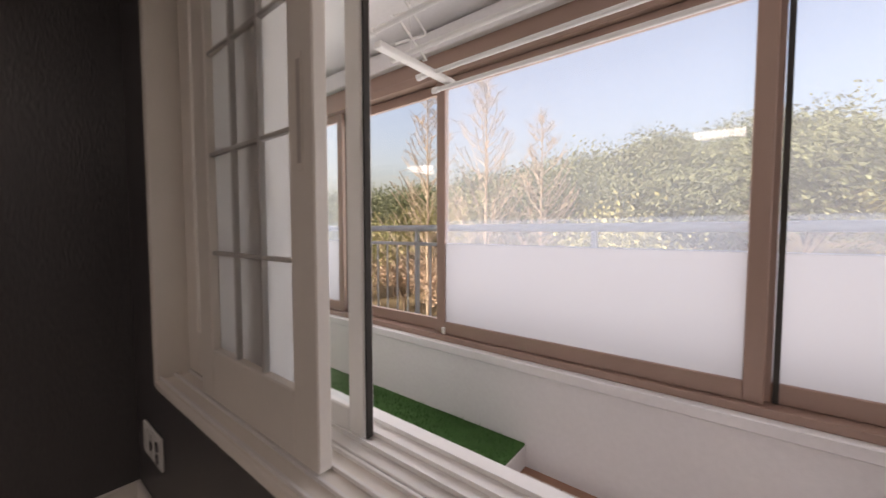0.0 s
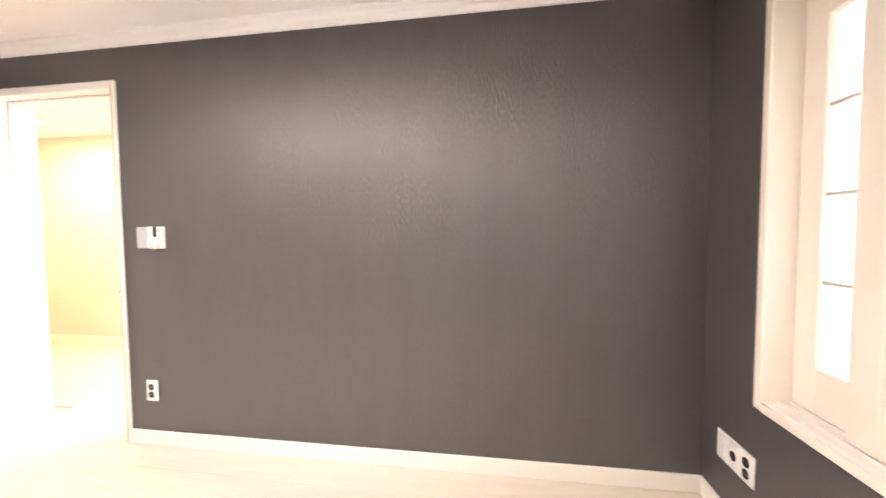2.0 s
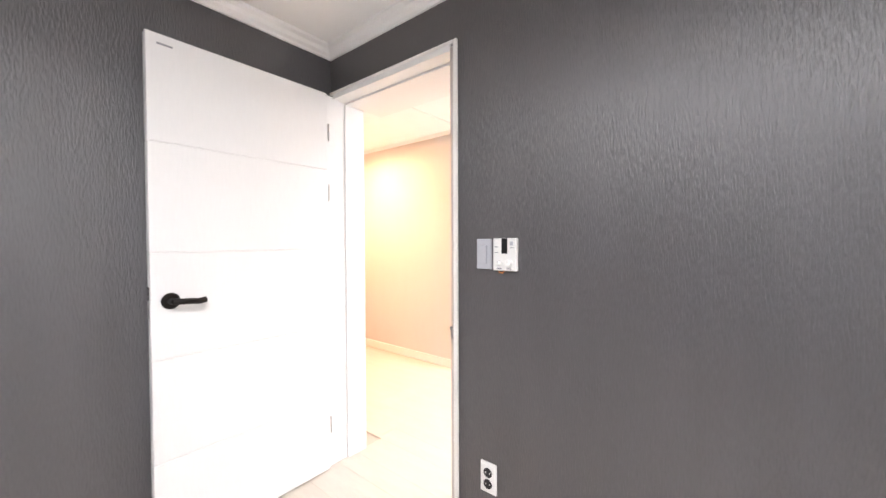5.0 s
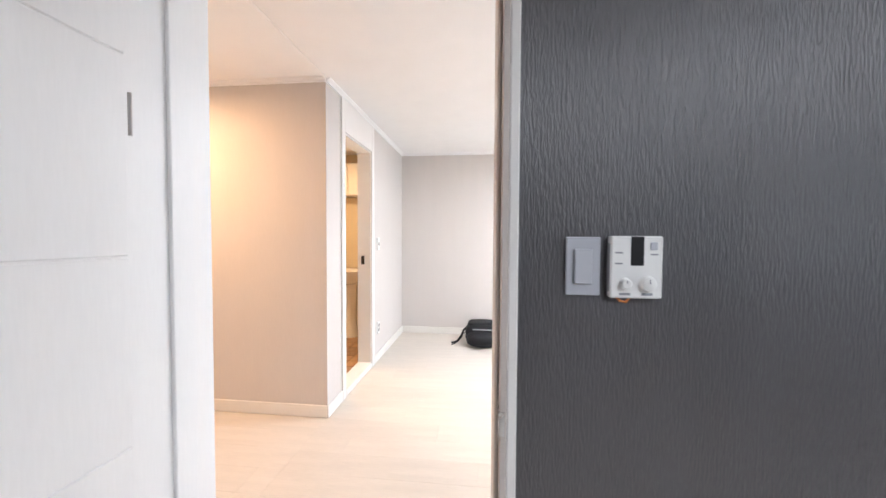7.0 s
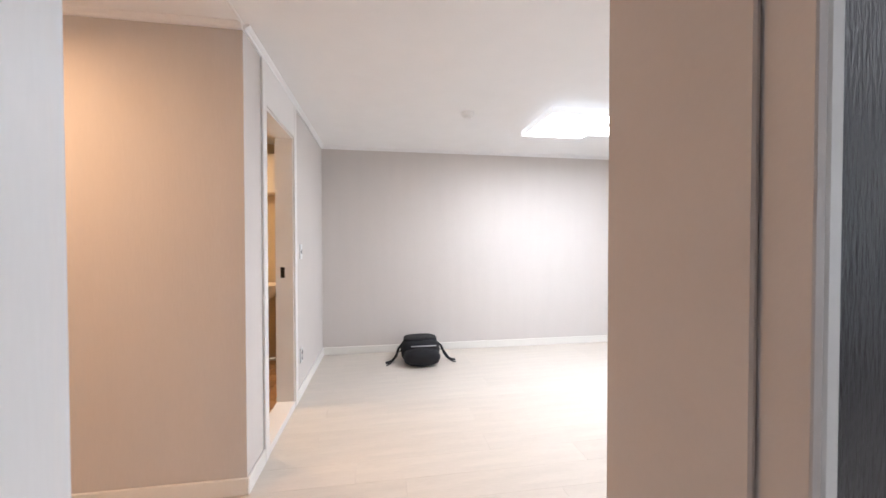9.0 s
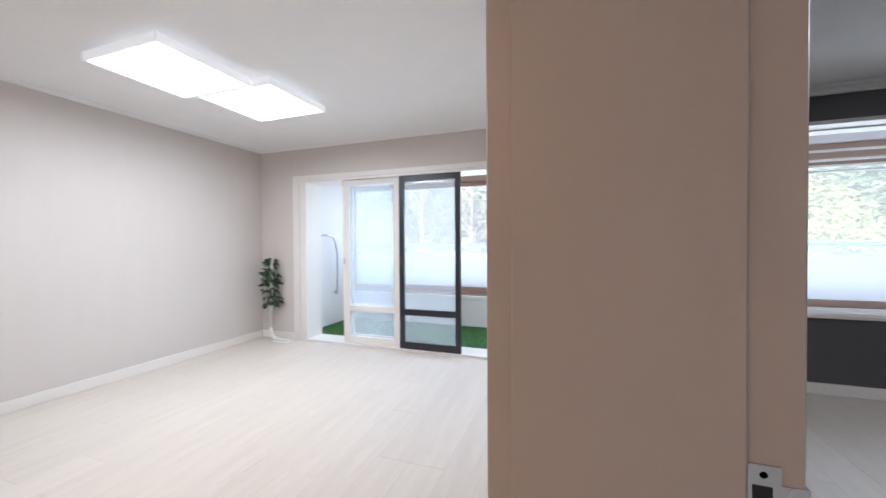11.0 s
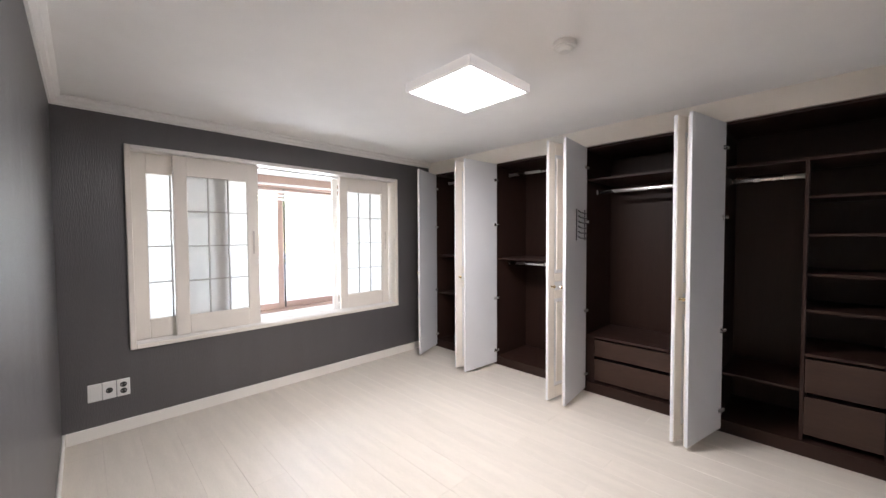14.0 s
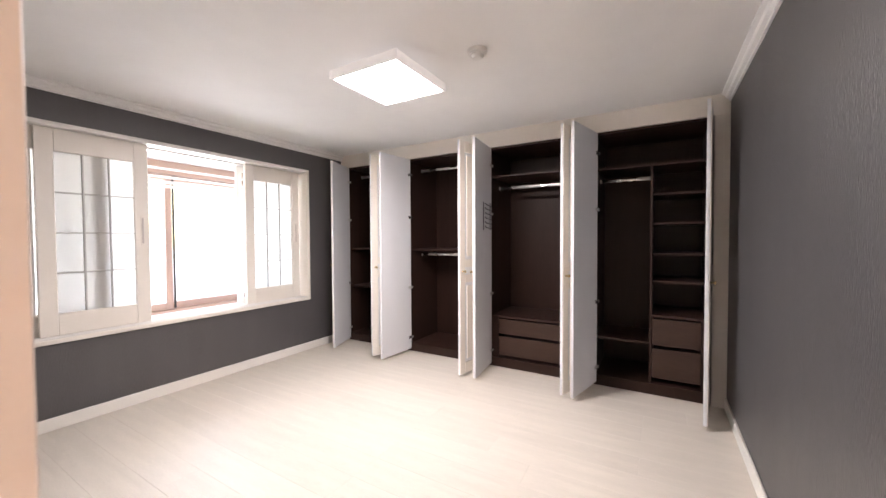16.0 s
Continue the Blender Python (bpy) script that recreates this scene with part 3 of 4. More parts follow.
for i in range(100):
    o = new("baluster", bar)
    o.matrix_basis = Matrix.Translation((-5.95 + i * 0.12 - 0.3, 0.0, -0.2))
    o.parent = rail
for i in range(9):
    part("post", B(-5.5 + i * 1.35, -5.47 + i * 1.35, 1.765, 1.795, -0.1, 1.10, bev=0.003), M_RAILM, rail)
solid("balcony_ledge", B(-6.2, 6.2, 1.55, 1.9, -0.4, -0.1), M_CONC)

# ceiling drying rack on the veranda
rack = thing("drying_rack", (1.6, 0.85, H), "white ceiling-hung laundry drying rack with folding arms", "drying rack")
RZ = 1.88
for y, z in ((0.72, RZ + 0.08), (0.86, RZ + 0.02), (1.04, RZ - 0.005), (1.16, RZ - 0.035)):
    b = part("bar", tube(bmesh.new(), (0.62, y, z), (2.9, y, z), 0.012, 10), M_PLASTIC, rack, smooth=True)
    for x in (0.62, 2.9):
        part("end_cap", tube(bmesh.new(), (x - 0.02, y, z), (x + 0.02, y, z), 0.016, 10), M_PLASTIC, b)
for x in (0.70, 2.6):
    part("cross_arm", B(x - 0.022, x + 0.022, 0.68, 1.2, RZ - 0.022, RZ + 0.006, bev=0.005), M_PLASTIC, rack)
    for k, (ya, yb) in enumerate(((0.78, 0.98), (0.98, 0.78))):
        for z in (RZ + 0.03, RZ + 0.15):
            part("scissor_link", B(x + 0.004 * k - 0.014, x + 0.004 * k - 0.010, ya - 0.008, ya + 0.008, z, z + 0.005), M_PLASTIC, rack)
            part("scissor_link", bend(bmesh.new(), [(x + 0.01 * k, ya, z), (x + 0.01 * k, yb, z + 0.12)], 0.0065, 6), M_PLASTIC, rack)
    part("hanger_cord", bend(bmesh.new(), [(x, 0.88, RZ), (x, 0.88, H)], 0.003, 6), M_PLASTIC, rack)
part("ceiling_base", B(0.6, 2.75, 0.80, 0.96, H - 0.035, H, bev=0.006), M_PLASTIC, rack)

# wall tap with a bent hose on the veranda's end wall
tap = thing("wall_tap", (-3.5, 0.8, 1.2), "steel wall tap with a curved spout and hanging hose", "tap")
part("spout", bend(bmesh.new(), [(-3.5, 0.62, 1.25), (-3.44, 0.62, 1.27), (-3.40, 0.66, 1.27), (-3.40, 0.78, 1.25), (-3.42, 0.86, 1.18)], 0.012, 8), M_STEEL, tap, smooth=True)
part("flange", lathe(bmesh.new(), [(0.03, 0), (0.03, 0.01), (0.015, 0.014)], (-3.5, 0.62, 1.25), "X", 16), M_STEEL, tap)
part("hose", bend(bmesh.new(), [(-3.42, 0.86, 1.19), (-3.43, 0.92, 1.0), (-3.45, 0.95, 0.7), (-3.46, 0.95, 0.45)], 0.010, 8), M_RAILM, tap, smooth=True)
part("hose_clip", B(-3.5, -3.45, 0.94, 0.97, 0.43, 0.47, bev=0.004), M_STEEL, tap)

# ---- living room sliding doors ----
sd = thing("window_3", (-1.94, 0.05, 0), "white sliding-door frame opening onto the veranda", "window", kind="structure")
part("casing", B(SX0 - 0.09, SX0, -0.014, 0.0, 0, SZ1 + 0.05, bev=0.003), M_WHITE, sd)
part("casing", B(SX1, SX1 + 0.055, -0.014, 0.0, 0, SZ1 + 0.05, bev=0.003), M_WHITE, sd)
part("casing", B(SX0, SX1, -0.014, 0.0, SZ1, SZ1 + 0.05, bev=0.003), M_WHITE, sd)
part("frame_side", B(SX0, SX0 + 0.09, 0.0, 0.28, 0.0, SZ1, bev=0.003), M_WHITE, sd)
part("frame_side", B(SX1 - 0.03, SX1, 0.0, 0.28, 0.0, SZ1, bev=0.003), M_WHITE, sd)
part("frame_head", B(SX0 + 0.09, SX1 - 0.03, 0.0, 0.28, SZ1 - 0.03, SZ1, bev=0.003), M_WHITE, sd)
part("bottom_track", B(SX0 + 0.09, SX1 - 0.03, -0.004, 0.28, -0.011, 0.022, bev=0.003), M_WHITE, sd)


def slide_door(x0, x1, y, m, label):
    z0, z1 = 0.024, SZ1 - 0.032
    s = thing("sliding_door", ((x0 + x1) / 2, y, z0), label, "sliding door", "sliding doors to the veranda")
    st = 0.055 if m is M_BLACK else 0.085
    for a, b in ((x0, x0 + st), (x1 - st, x1)):
        part("stile", B(a, b, y - 0.018, y + 0.018, z0, z1, bev=0.003), m, s)
    for a, b in ((z0, z0 + 0.075), (0.385, 0.45), (z1 - 0.065, z1)):
        part("rail", B(x0 + st, x1 - st, y - 0.018, y + 0.018, a, b, bev=0.003), m, s)
    for a, b in ((z0 + 0.07, 0.39), (0.445, z1 - 0.06)):
        p = part("pane", B(x0 + st - 0.01, x1 - st + 0.01, y - 0.002, y + 0.002, a, b), M_SLIDE, s)
        p.visible_shadow = False
    part("latch", B(x0 + 0.012, x0 + 0.034, y - 0.03, y - 0.018, 0.92, 0.99, bev=0.004), M_INK if m is M_BLACK else M_SWITCH, s)


slide_door(-2.72, -1.99, 0.062, M_WHITE, "white framed glass sliding door, half open")
slide_door(-1.985, -1.30, 0.022, M_BLACK, "black framed glass sliding door, half open")
slide_door(-2.735, -2.005, 0.150, M_WHITE, "white framed outer glass sliding door")


# ---- lamps and ceiling things ----
def panel_light(name, x0, x1, y0, y1, z0, label, group="", rim=M_PLASTIC):
    t = thing(name, ((x0 + x1) / 2, (y0 + y1) / 2, H), label, "ceiling light", group)
    bm = bmesh.new()
    for a in ((x0, x1, y0, y0 + 0.018), (x0, x1, y1 - 0.018, y1), (x0, x0 + 0.018, y0 + 0.018, y1 - 0.018), (x1 - 0.018, x1, y0 + 0.018, y1 - 0.018)):
        box(bm, *a, z0, z0 + 0.052, bev=0.003)
    box(bm, x0 + 0.018, x1 - 0.018, y0 + 0.018, y1 - 0.018, z0 + 0.038, z0 + 0.051)
    box(bm, x0 + 0.14, x1 - 0.14, y0 + 0.14, y1 - 0.14, z0 + 0.0515, H)
    part("housing", bm, rim, t)
    part("diffuser", B(x0 + 0.018, x1 - 0.018, y0 + 0.018, y1 - 0.018, z0 + 0.006, z0 + 0.014), M_LEDFACE, t, "glowing white diffuser")


panel_light("ceiling_light", 1.455, 1.968, -2.29, -1.797, 2.19, "square white ceiling light, switched on", "", M_SOFTRIM)
panel_light("ceiling_light", -2.86, -2.24, -2.25, -1.66, 2.20, "white ceiling light panel, switched on", "living room light panels", M_LEDRIM)
panel_light("ceiling_light", -2.75, -2.09, -1.655, -1.08, 2.20, "white ceiling light panel, switched on", "living room light panels", M_LEDRIM)
wl = thing("hall_light", (-0.95, -5.2, H), "small warm round ceiling light, switched on", "ceiling light")
part("body", lathe(bmesh.new(), [(0.17, 0), (0.17, 0.04), (0.12, 0.05)], (-0.95, -5.2, H - 0.05)), M_PLASTIC, wl)
part("diffuser", lathe(bmesh.new(), [(0.05, 0), (0.15, 0.012), (0.165, 0.028)], (-0.95, -5.2, H - 0.079)), M_WARMFACE, wl)
bl = thing("bathroom_light", (-2.6, -5.0, H), "small warm round ceiling light, switched on", "ceiling light")
part("body", lathe(bmesh.new(), [(0.15, 0), (0.15, 0.04), (0.10, 0.05)], (-2.6, -5.0, H - 0.05)), M_PLASTIC, bl)
part("diffuser", lathe(bmesh.new(), [(0.05, 0), (0.13, 0.012), (0.145, 0.028)], (-2.6, -5.0, H - 0.079)), M_WARMFACE, bl)


def detector(x, y):
    t = thing("smoke_detector", (x, y, H), "white round smoke detector on the ceiling", "smoke detector", "smoke detectors")
    part("base", lathe(bmesh.new(), [(0.052, 0), (0.055, 0.006), (0.055, 0.022)], (x, y, H - 0.022)), M_PLASTIC, t, smooth=True)
    part("dome", lathe(bmesh.new(), [(0.006, 0), (0.026, 0.002), (0.036, 0.014), (0.038, 0.024)], (x, y, H - 0.0465)), M_PLASTIC, t, smooth=True)
    part("ring", lathe(bmesh.new(), [(0.043, 0), (0.045, 0.003), (0.045, 0.006)], (x, y, H - 0.029)), M_PLASTIC, t)


detector(1.80, -2.585)
detector(-2.62, -2.80)

# ---- wardrobe ----
CX, CB = 3.283, 3.86
CT, C0 = 2.145, 0.03
ED = [-0.10, -1.037, -2.008, -2.978, -3.80]
solid("wardrobe_pelmet", B(CX - 0.012, CX + 0.012, SOUTH, -0.0, CT + 0.004, H, bev=0.002), M_CREAM, "cream filler board above the wardrobe", "filler board", "")
solid("wardrobe_filler", B(CX - 0.012, CX + 0.012, SOUTH, ED[4] - 0.003, 0, CT + 0.003, bev=0.002), M_CREAM, "narrow cream filler board beside the wardrobe", "filler board", "")
solid("wardrobe_filler", B(CX - 0.012, CX + 0.012, ED[0] + 0.003, -0.0, 0, CT + 0.003, bev=0.002), M_CREAM, "narrow cream filler board beside the wardrobe", "filler board", "")


def wardrobe(y1, y0, label):
    """Open carcass between y1 (north) and y0 (south)."""
    w = thing("wardrobe", ((CX + CB) / 2, (y0 + y1) / 2, 0), label, "wardrobe", "wardrobe units")
    t = 0.018
    for a in (y0, y1 - t):
        part("side_panel", B(CX, CB, a + 0.001, a + t - 0.001, 0, CT, bev=0.001), M_WALNUT, w)
    part("back_panel", B(CB - 0.012, CB, y0 + t, y1 - t, 0, CT), M_WALNUT, w)
    part("top_panel", B(CX, CB - 0.012, y0 + t, y1 - t, CT - t, CT), M_WALNUT, w)
    part("bottom_panel", B(CX, CB - 0.012, y0 + t, y1 - t, 0.07, 0.07 + t), M_WALNUT, w)
    part("plinth", B(CX + 0.004, CX + 0.02, y0 + t, y1 - t, 0, 0.069), M_WALNUT, w)
    return w


def shelf(w, y1, y0, z, depth=0.52):
    part("shelf", B(CB - 0.013 - depth, CB - 0.013, y0, y1, z, z + 0.018, bev=0.0015), M_WALNUT, w)


def rod(w, y1, y0, z, x=3.52):
    r = part("clothes_rail", B(x - 0.008, x + 0.008, y0, y1, z - 0.015, z + 0.015, bev=0.006, seg=2), M_STEEL, w, "brushed steel clothes rail", smooth=True)
    for y in (y0, y1 - 0.006):
        part("rail_socket", B(x - 0.014, x + 0.014, y, y + 0.006, z - 0.02, z + 0.02, bev=0.002), M_STEEL, r)


def drawer(w, y1, y0, z0, z1, x=None):
    x = CX + 0.03 if x is None else x
    d = part("drawer_front", B(x, x + 0.018, y0, y1, z0, z1, bev=0.0015), M_DRAWER, w)
    part("drawer_box", B(x + 0.0185, CB - 0.05, y0 + 0.01, y1 - 0.01, z0 + 0.01, z1 - 0.03), M_WALNUT, d)


def wardrobe_door(w, hy, tx, ty, side):
    """Leaf hinged at (CX, hy), its free edge at (tx, ty). side: +1 when the face inside the room is to the south."""
    h, f = Vector((CX - 0.004, hy - side * 0.009)), Vector((tx, ty))
    L = 0.468
    a = math.atan2(f.y - h.y, f.x - h.x)
    m = Matrix.Translation((h.x, h.y, 0)) @ Matrix.Rotation(a, 4, "Z")
    th = 0.020
    y0, y1 = (0.0, th) if side > 0 else (-th, 0.0)
    bm = B(0.0, L, y0, y1, C0, CT - 0.004, bev=0.002)
    bmesh.ops.transform(bm, matrix=m, verts=bm.verts)
    d = part("door", bm, M_LEAF, w, "white wardrobe door standing open")
    # outer face: raised border and mouldings in cream
    oy = 0.0
    s = -1 if side > 0 else 1
    bm = bmesh.new()

    def slab(x0, x1, z0, z1, k, lift=0.0):
        a0, a1 = oy + s * 0.0005, oy + s * (0.0005 + k)
        box(bm, x0, x1, min(a0, a1), max(a0, a1), z0, z1, bev=0.0015)
    for x0, x1 in ((0.002, 0.075), (L - 0.075, L - 0.002)):
        slab(x0, x1, C0 + 0.002, CT - 0.006, 0.006)
    for z0, z1 in ((C0 + 0.002, C0 + 0.10), (0.86, 0.93), (1.0, 1.07), (CT - 0.105, CT - 0.006)):
        slab(0.0765, L - 0.0765, z0, z1, 0.006)
    for z0, z1 in ((C0 + 0.13, 0.83), (1.10, CT - 0.135)):
        slab(0.105, L - 0.105, z0, z1, 0.007)
    bmesh.ops.transform(bm, matrix=m, verts=bm.verts)
    part("moulded_face", bm, M_CREAM, d, "cream moulded outer face")
    bm = lathe(bmesh.new(), [(0.010, 0), (0.006, 0.006), (0.005, 0.018), (0.012, 0.024), (0.013, 0.030), (0.007, 0.035)], (0, 0, 0), "Y", 14)
    bmesh.ops.transform(bm, matrix=m @ Matrix.Translation((L - 0.04, oy + s * 0.0065, 0.965)) @ Matrix.Diagonal((1, s, 1, 1)), verts=bm.verts)
    part("knob", bm, M_BRASS, d, "small pale brass knob", smooth=True)
    iy = y1 if side > 0 else y0
    for z in (0.16, 0.72, 1.50, 1.97):
        bm = lathe(bmesh.new(), [(0.017, 0), (0.017, 0.003)], (0.03, iy - (0.0 if side > 0 else 0.003), z), "Y", 12)
        box(bm, 0.0, 0.045, min(iy, iy - s * 0.012), max(iy, iy - s * 0.012), z - 0.007, z + 0.007, bev=0.002)
        box(bm, -0.02, 0.006, min(iy - s * 0.001, iy - s * 0.014), max(iy - s * 0.001, iy - s * 0.014), z - 0.011, z + 0.011, bev=0.002)
        bmesh.ops.transform(bm, matrix=m, verts=bm.verts)
        part("hinge", bm, M_STEEL, d, "steel cup hinge")
    return d, m, iy, s


U = [(ED[i] - 0.001, ED[i + 1] + 0.001) for i in range(4)]
t = 0.019
w = wardrobe(*U[0], "dark walnut wardrobe with two shelves, doors open")
shelf(w, U[0][0] - t, U[0][1] + t, 0.665)
shelf(w, U[0][0] - t, U[0][1] + t, 1.13)
rod(w, U[0][0] - t, U[0][1] + t, 2.06)
wardrobe_door(w, U[0][0], 2.86, -0.28, +1)
wardrobe_door(w, U[0][1], 2.828, -0.875, -1)
w = wardrobe(*U[1], "dark walnut wardrobe with two rails and a shelf, doors open")
shelf(w, U[1][0] - t, U[1][1] + t, 1.13)
rod(w, U[1][0] - t, U[1][1] + t, 1.085)
rod(w, U[1][0] - t, U[1][1] + t, 2.05)
wardrobe_door(w, U[1][0], 2.805, -1.01, +1)
wardrobe_door(w, U[1][1], 2.798, -1.925, -1)
w = wardrobe(*U[2], "dark walnut wardrobe with a rail and two low drawers, doors open")
shelf(w, U[2][0] - t, U[2][1] + t, 1.86)
rod(w, U[2][0] - t, U[2][1] + t, 1.775)
shelf(w, U[2][0] - t, U[2][1] + t, 0.482, 0.54)
part("drawer_frame", B(CX + 0.03, CX + 0.048, U[2][0] - t - 0.070, U[2][0] - t, 0.089, 0.480), M_WALNUT, w)
drawer(w, U[2][0] - t - 0.073, U[2][1] + t + 0.003, 0.322, 0.466)
drawer(w, U[2][0] - t - 0.073, U[2][1] + t + 0.003, 0.11, 0.296)
d, m, iy, s = wardrobe_door(w, U[2][0], 2.795, -2.064, +1)
wardrobe_door(w, U[2][1], 2.81, -2.808, -1)
hk = thing("tie_rack", tuple(m @ Vector((0.2, iy, 1.3))), "chrome wire tie rack on a wardrobe door", "tie rack")
for k in range(6):
    z = 1.36 + 0.042 * k
    bm = bend(bmesh.new(), [(0.05, iy - s * 0.008, z), (0.10, iy - s * 0.030, z - 0.006), (0.25, iy - s * 0.034, z), (0.28, iy - s * 0.03, z + 0.012)], 0.0048, 6)
    bmesh.ops.transform(bm, matrix=m, verts=bm.verts)
    part("hook_bar", bm, M_WIRE, hk)
for x in (0.06, 0.255):
    bm = bend(bmesh.new(), [(x, iy - s * 0.004, 1.34), (x, iy - s * 0.004, 1.60)], 0.004, 6)
    bmesh.ops.transform(bm, matrix=m, verts=bm.verts)
    part("upright", bm, M_WIRE, hk)
w = wardrobe(*U[3], "dark walnut wardrobe with a rail, shelves and two drawers, doors open")
ym = U[3][0] - 0.425
part("divider", B(CX + 0.03, CB - 0.013, ym - 0.009, ym + 0.009, 0.089, 1.834, bev=0.001), M_WALNUT, w)
shelf(w, U[3][0] - t, U[3][1] + t, 1.835)
rod(w, U[3][0] - t, ym + 0.01, 1.765)
shelf(w, U[3][0] - t, ym + 0.01, 0.392)
for z in (1.60, 1.365, 1.118, 0.893):
    shelf(w, ym - 0.01, U[3][1] + t, z, 0.50)
shelf(w, ym - 0.01, U[3][1] + t, 0.622, 0.54)
part("drawer_frame", B(CX + 0.03, CX + 0.048, U[3][1] + t, U[3][1] + t + 0.035, 0.089, 0.620), M_WALNUT, w)
drawer(w, ym - 0.012, U[3][1] + t + 0.038, 0.396, 0.606)
drawer(w, ym - 0.012, U[3][1] + t + 0.038, 0.13, 0.368)
wardrobe_door(w, U[3][0], 2.846, -2.89, +1)
wardrobe_door(w, U[3][1], 2.868, -3.742, -1)

# ---- switches and sockets ----
sw = thing("light_switch", (0, -2.890, 1.19), "grey-white rocker light switch on the dark wall", "light switch")
part("plate", B(0.0005, 0.009, -2.923, -2.857, 1.130, 1.247, bev=0.002), M_SWITCH, sw)
part("rocker", B(0.0092, 0.017, -2.908, -2.874, 1.153, 1.223, bev=0.002), M_SWITCH, sw)
th = thing("thermostat", (0, -2.793, 1.19), "white wall thermostat with two dials and a dark display", "thermostat")
part("case", B(0.0005, 0.022, -2.842, -2.746, 1.128, 1.249, bev=0.003), M_PLASTIC, th)
part("display", B(0.0222, 0.0228, -2.805, -2.781, 1.192, 1.248), M_INK, th, "black display window")
for y, r in ((-2.815, 0.0105), (-2.774, 0.0145)):
    k = part("dial", lathe(bmesh.new(), [(r * 1.1, 0), (r, 0.002), (r * 0.9, 0.012), (r * 0.7, 0.0135)], (0.0221, y, 1.157), "X", 20), M_PLASTIC, th, smooth=True)
    part("pointer", B(0.0357, 0.0361, y - 0.001, y + 0.001, 1.158, 1.158 + r * 0.6), M_GREY, k)
    part("print", B(0.0221, 0.0225, y - 0.010, y + 0.010, 1.134, 1.139), M_GREY, th)
for y, z in ((-2.827, 1.215), (-2.827, 1.194), (-2.762, 1.212)):
    part("print", B(0.0221, 0.0225, y - 0.007, y + 0.007, z, z + 0.003), M_GREY, th)
part("button", B(0.0221, 0.025, -2.770, -2.757, 1.222, 1.237, bev=0.001), M_SWITCH, th)
part("vent_grille", B(0.004, 0.018, -2.8432, -2.8421, 1.14, 1.235), M_GREY, th)
part("wire", bend(bmesh.new(), [(0.008, -2.825, 1.129), (0.010, -2.820, 1.121), (0.010, -2.808, 1.119), (0.008, -2.800, 1.129)], 0.0025, 6), M_COPPER, th, "short loop of orange wire")


def socket(c, axis, holes, label):
    """Wall socket plate at c; axis: the wall's outward normal."""
    t = thing("wall_socket", c, label, "wall socket", "wall sockets")
    n = Vector(axis)
    u = Vector((-n.y, n.x, 0))
    m = Matrix(((u.x, 0, n.x, c[0]), (u.y, 0, n.y, c[1]), (0, 1, 0, c[2]), (0, 0, 0, 1)))
    bm = B(-0.036, 0.036, -0.06, 0.06, 0.0006, 0.010, bev=0.003)
    bmesh.ops.transform(bm, matrix=m, verts=bm.verts)
    part("plate", bm, M_PLASTIC, t)
    bm = B(-0.024, 0.024, -0.048, 0.048, 0.0102, 0.013, bev=0.002)
    bmesh.ops.transform(bm, matrix=m, verts=bm.verts)
    part("insert", bm, M_PLASTIC, t)
    for z in holes:
        bm = lathe(bmesh.new(), [(0.019, 0), (0.019, 0.0006)], (0, z, 0.0131), "Z", 20)
        bmesh.ops.transform(bm, matrix=m, verts=bm.verts)
        part("socket_well", bm, M_INK, t)
        for x in (-0.009, 0.009):
            bm = lathe(bmesh.new(), [(0.003, 0), (0.003, 0.001)], (x, z, 0.0138), "Z", 8)
            bmesh.ops.transform(bm, matrix=m, verts=bm.verts)
            part("contact", bm, M_STEEL, t)


socket((0.0, -2.872, 0.318), (1, 0, 0), (0.022, -0.022), "white double wall socket low on the dark wall")
socket((0.163, 0.0, 0.318), (0, -1, 0), (), "white blank wall plate low on the dark wall")
socket((0.237, 0.0, 0.318), (0, -1, 0), (0.0,), "white aerial wall plate low on the dark wall")
socket((0.312, 0.0, 0.318), (0, -1, 0), (0.022, -0.022), "white double wall socket low on the dark wall")
socket((-2.80, BY, 0.33), (0, 1, 0), (0.022, -0.022), "white double wall socket beside the bathroom door")
socket((-2.80, BY, 1.17), (0, 1, 0), (0.0,), "white switch plate beside the bathroom door")

# ---- bag, ivy ----
bag = thing("backpack", (-3.61, -3.10, 0), "black nylon backpack lying on the floor against the wall", "bag")


def lump(c, sx, sy, sz, p=3.0, n=20, seed=0, rough=0.06):
    """Rounded box with soft dents."""
    bm = bmesh.new()
    bmesh.ops.create_uvsphere(bm, u_segments=n * 2, v_segments=n, radius=1)
    for v in bm.verts:
        d = v.co
        k = (abs(d.x) ** p + abs(d.y) ** p + abs(d.z) ** p) ** (-1 / p)
        q = d * k * (1 + rough * noise.noise(d * 2.3 + Vector((seed, 0, 0))) + rough * 0.5 * noise.noise(d * 6))
        v.co = Vector((c[0] + q.x * sx, c[1] + q.y * sy, max(0.0, c[2] + q.z * sz)))
    return bm


part("body", lump((-3.55, -3.10, 0.115), 0.17, 0.20, 0.115, 3.4), M_BAG, bag, smooth=True)
part("front_pocket", lump((-3.38, -3.10, 0.085), 0.135, 0.185, 0.085, 2.5, seed=3), M_BAG, bag, smooth=True)
part("flap", lump((-3.58, -3.10, 0.222), 0.125, 0.175, 0.03, 3.0, seed=5), M_BAG, bag, smooth=True)
part("zip", bend(bmesh.new(), [(-3.39, -3.21, 0.188), (-3.382, -3.14, 0.190), (-3.382, -3.03, 0.190), (-3.39, -2.95, 0.188)], 0.006, 6), M_ZIP, bag, "grey zip")
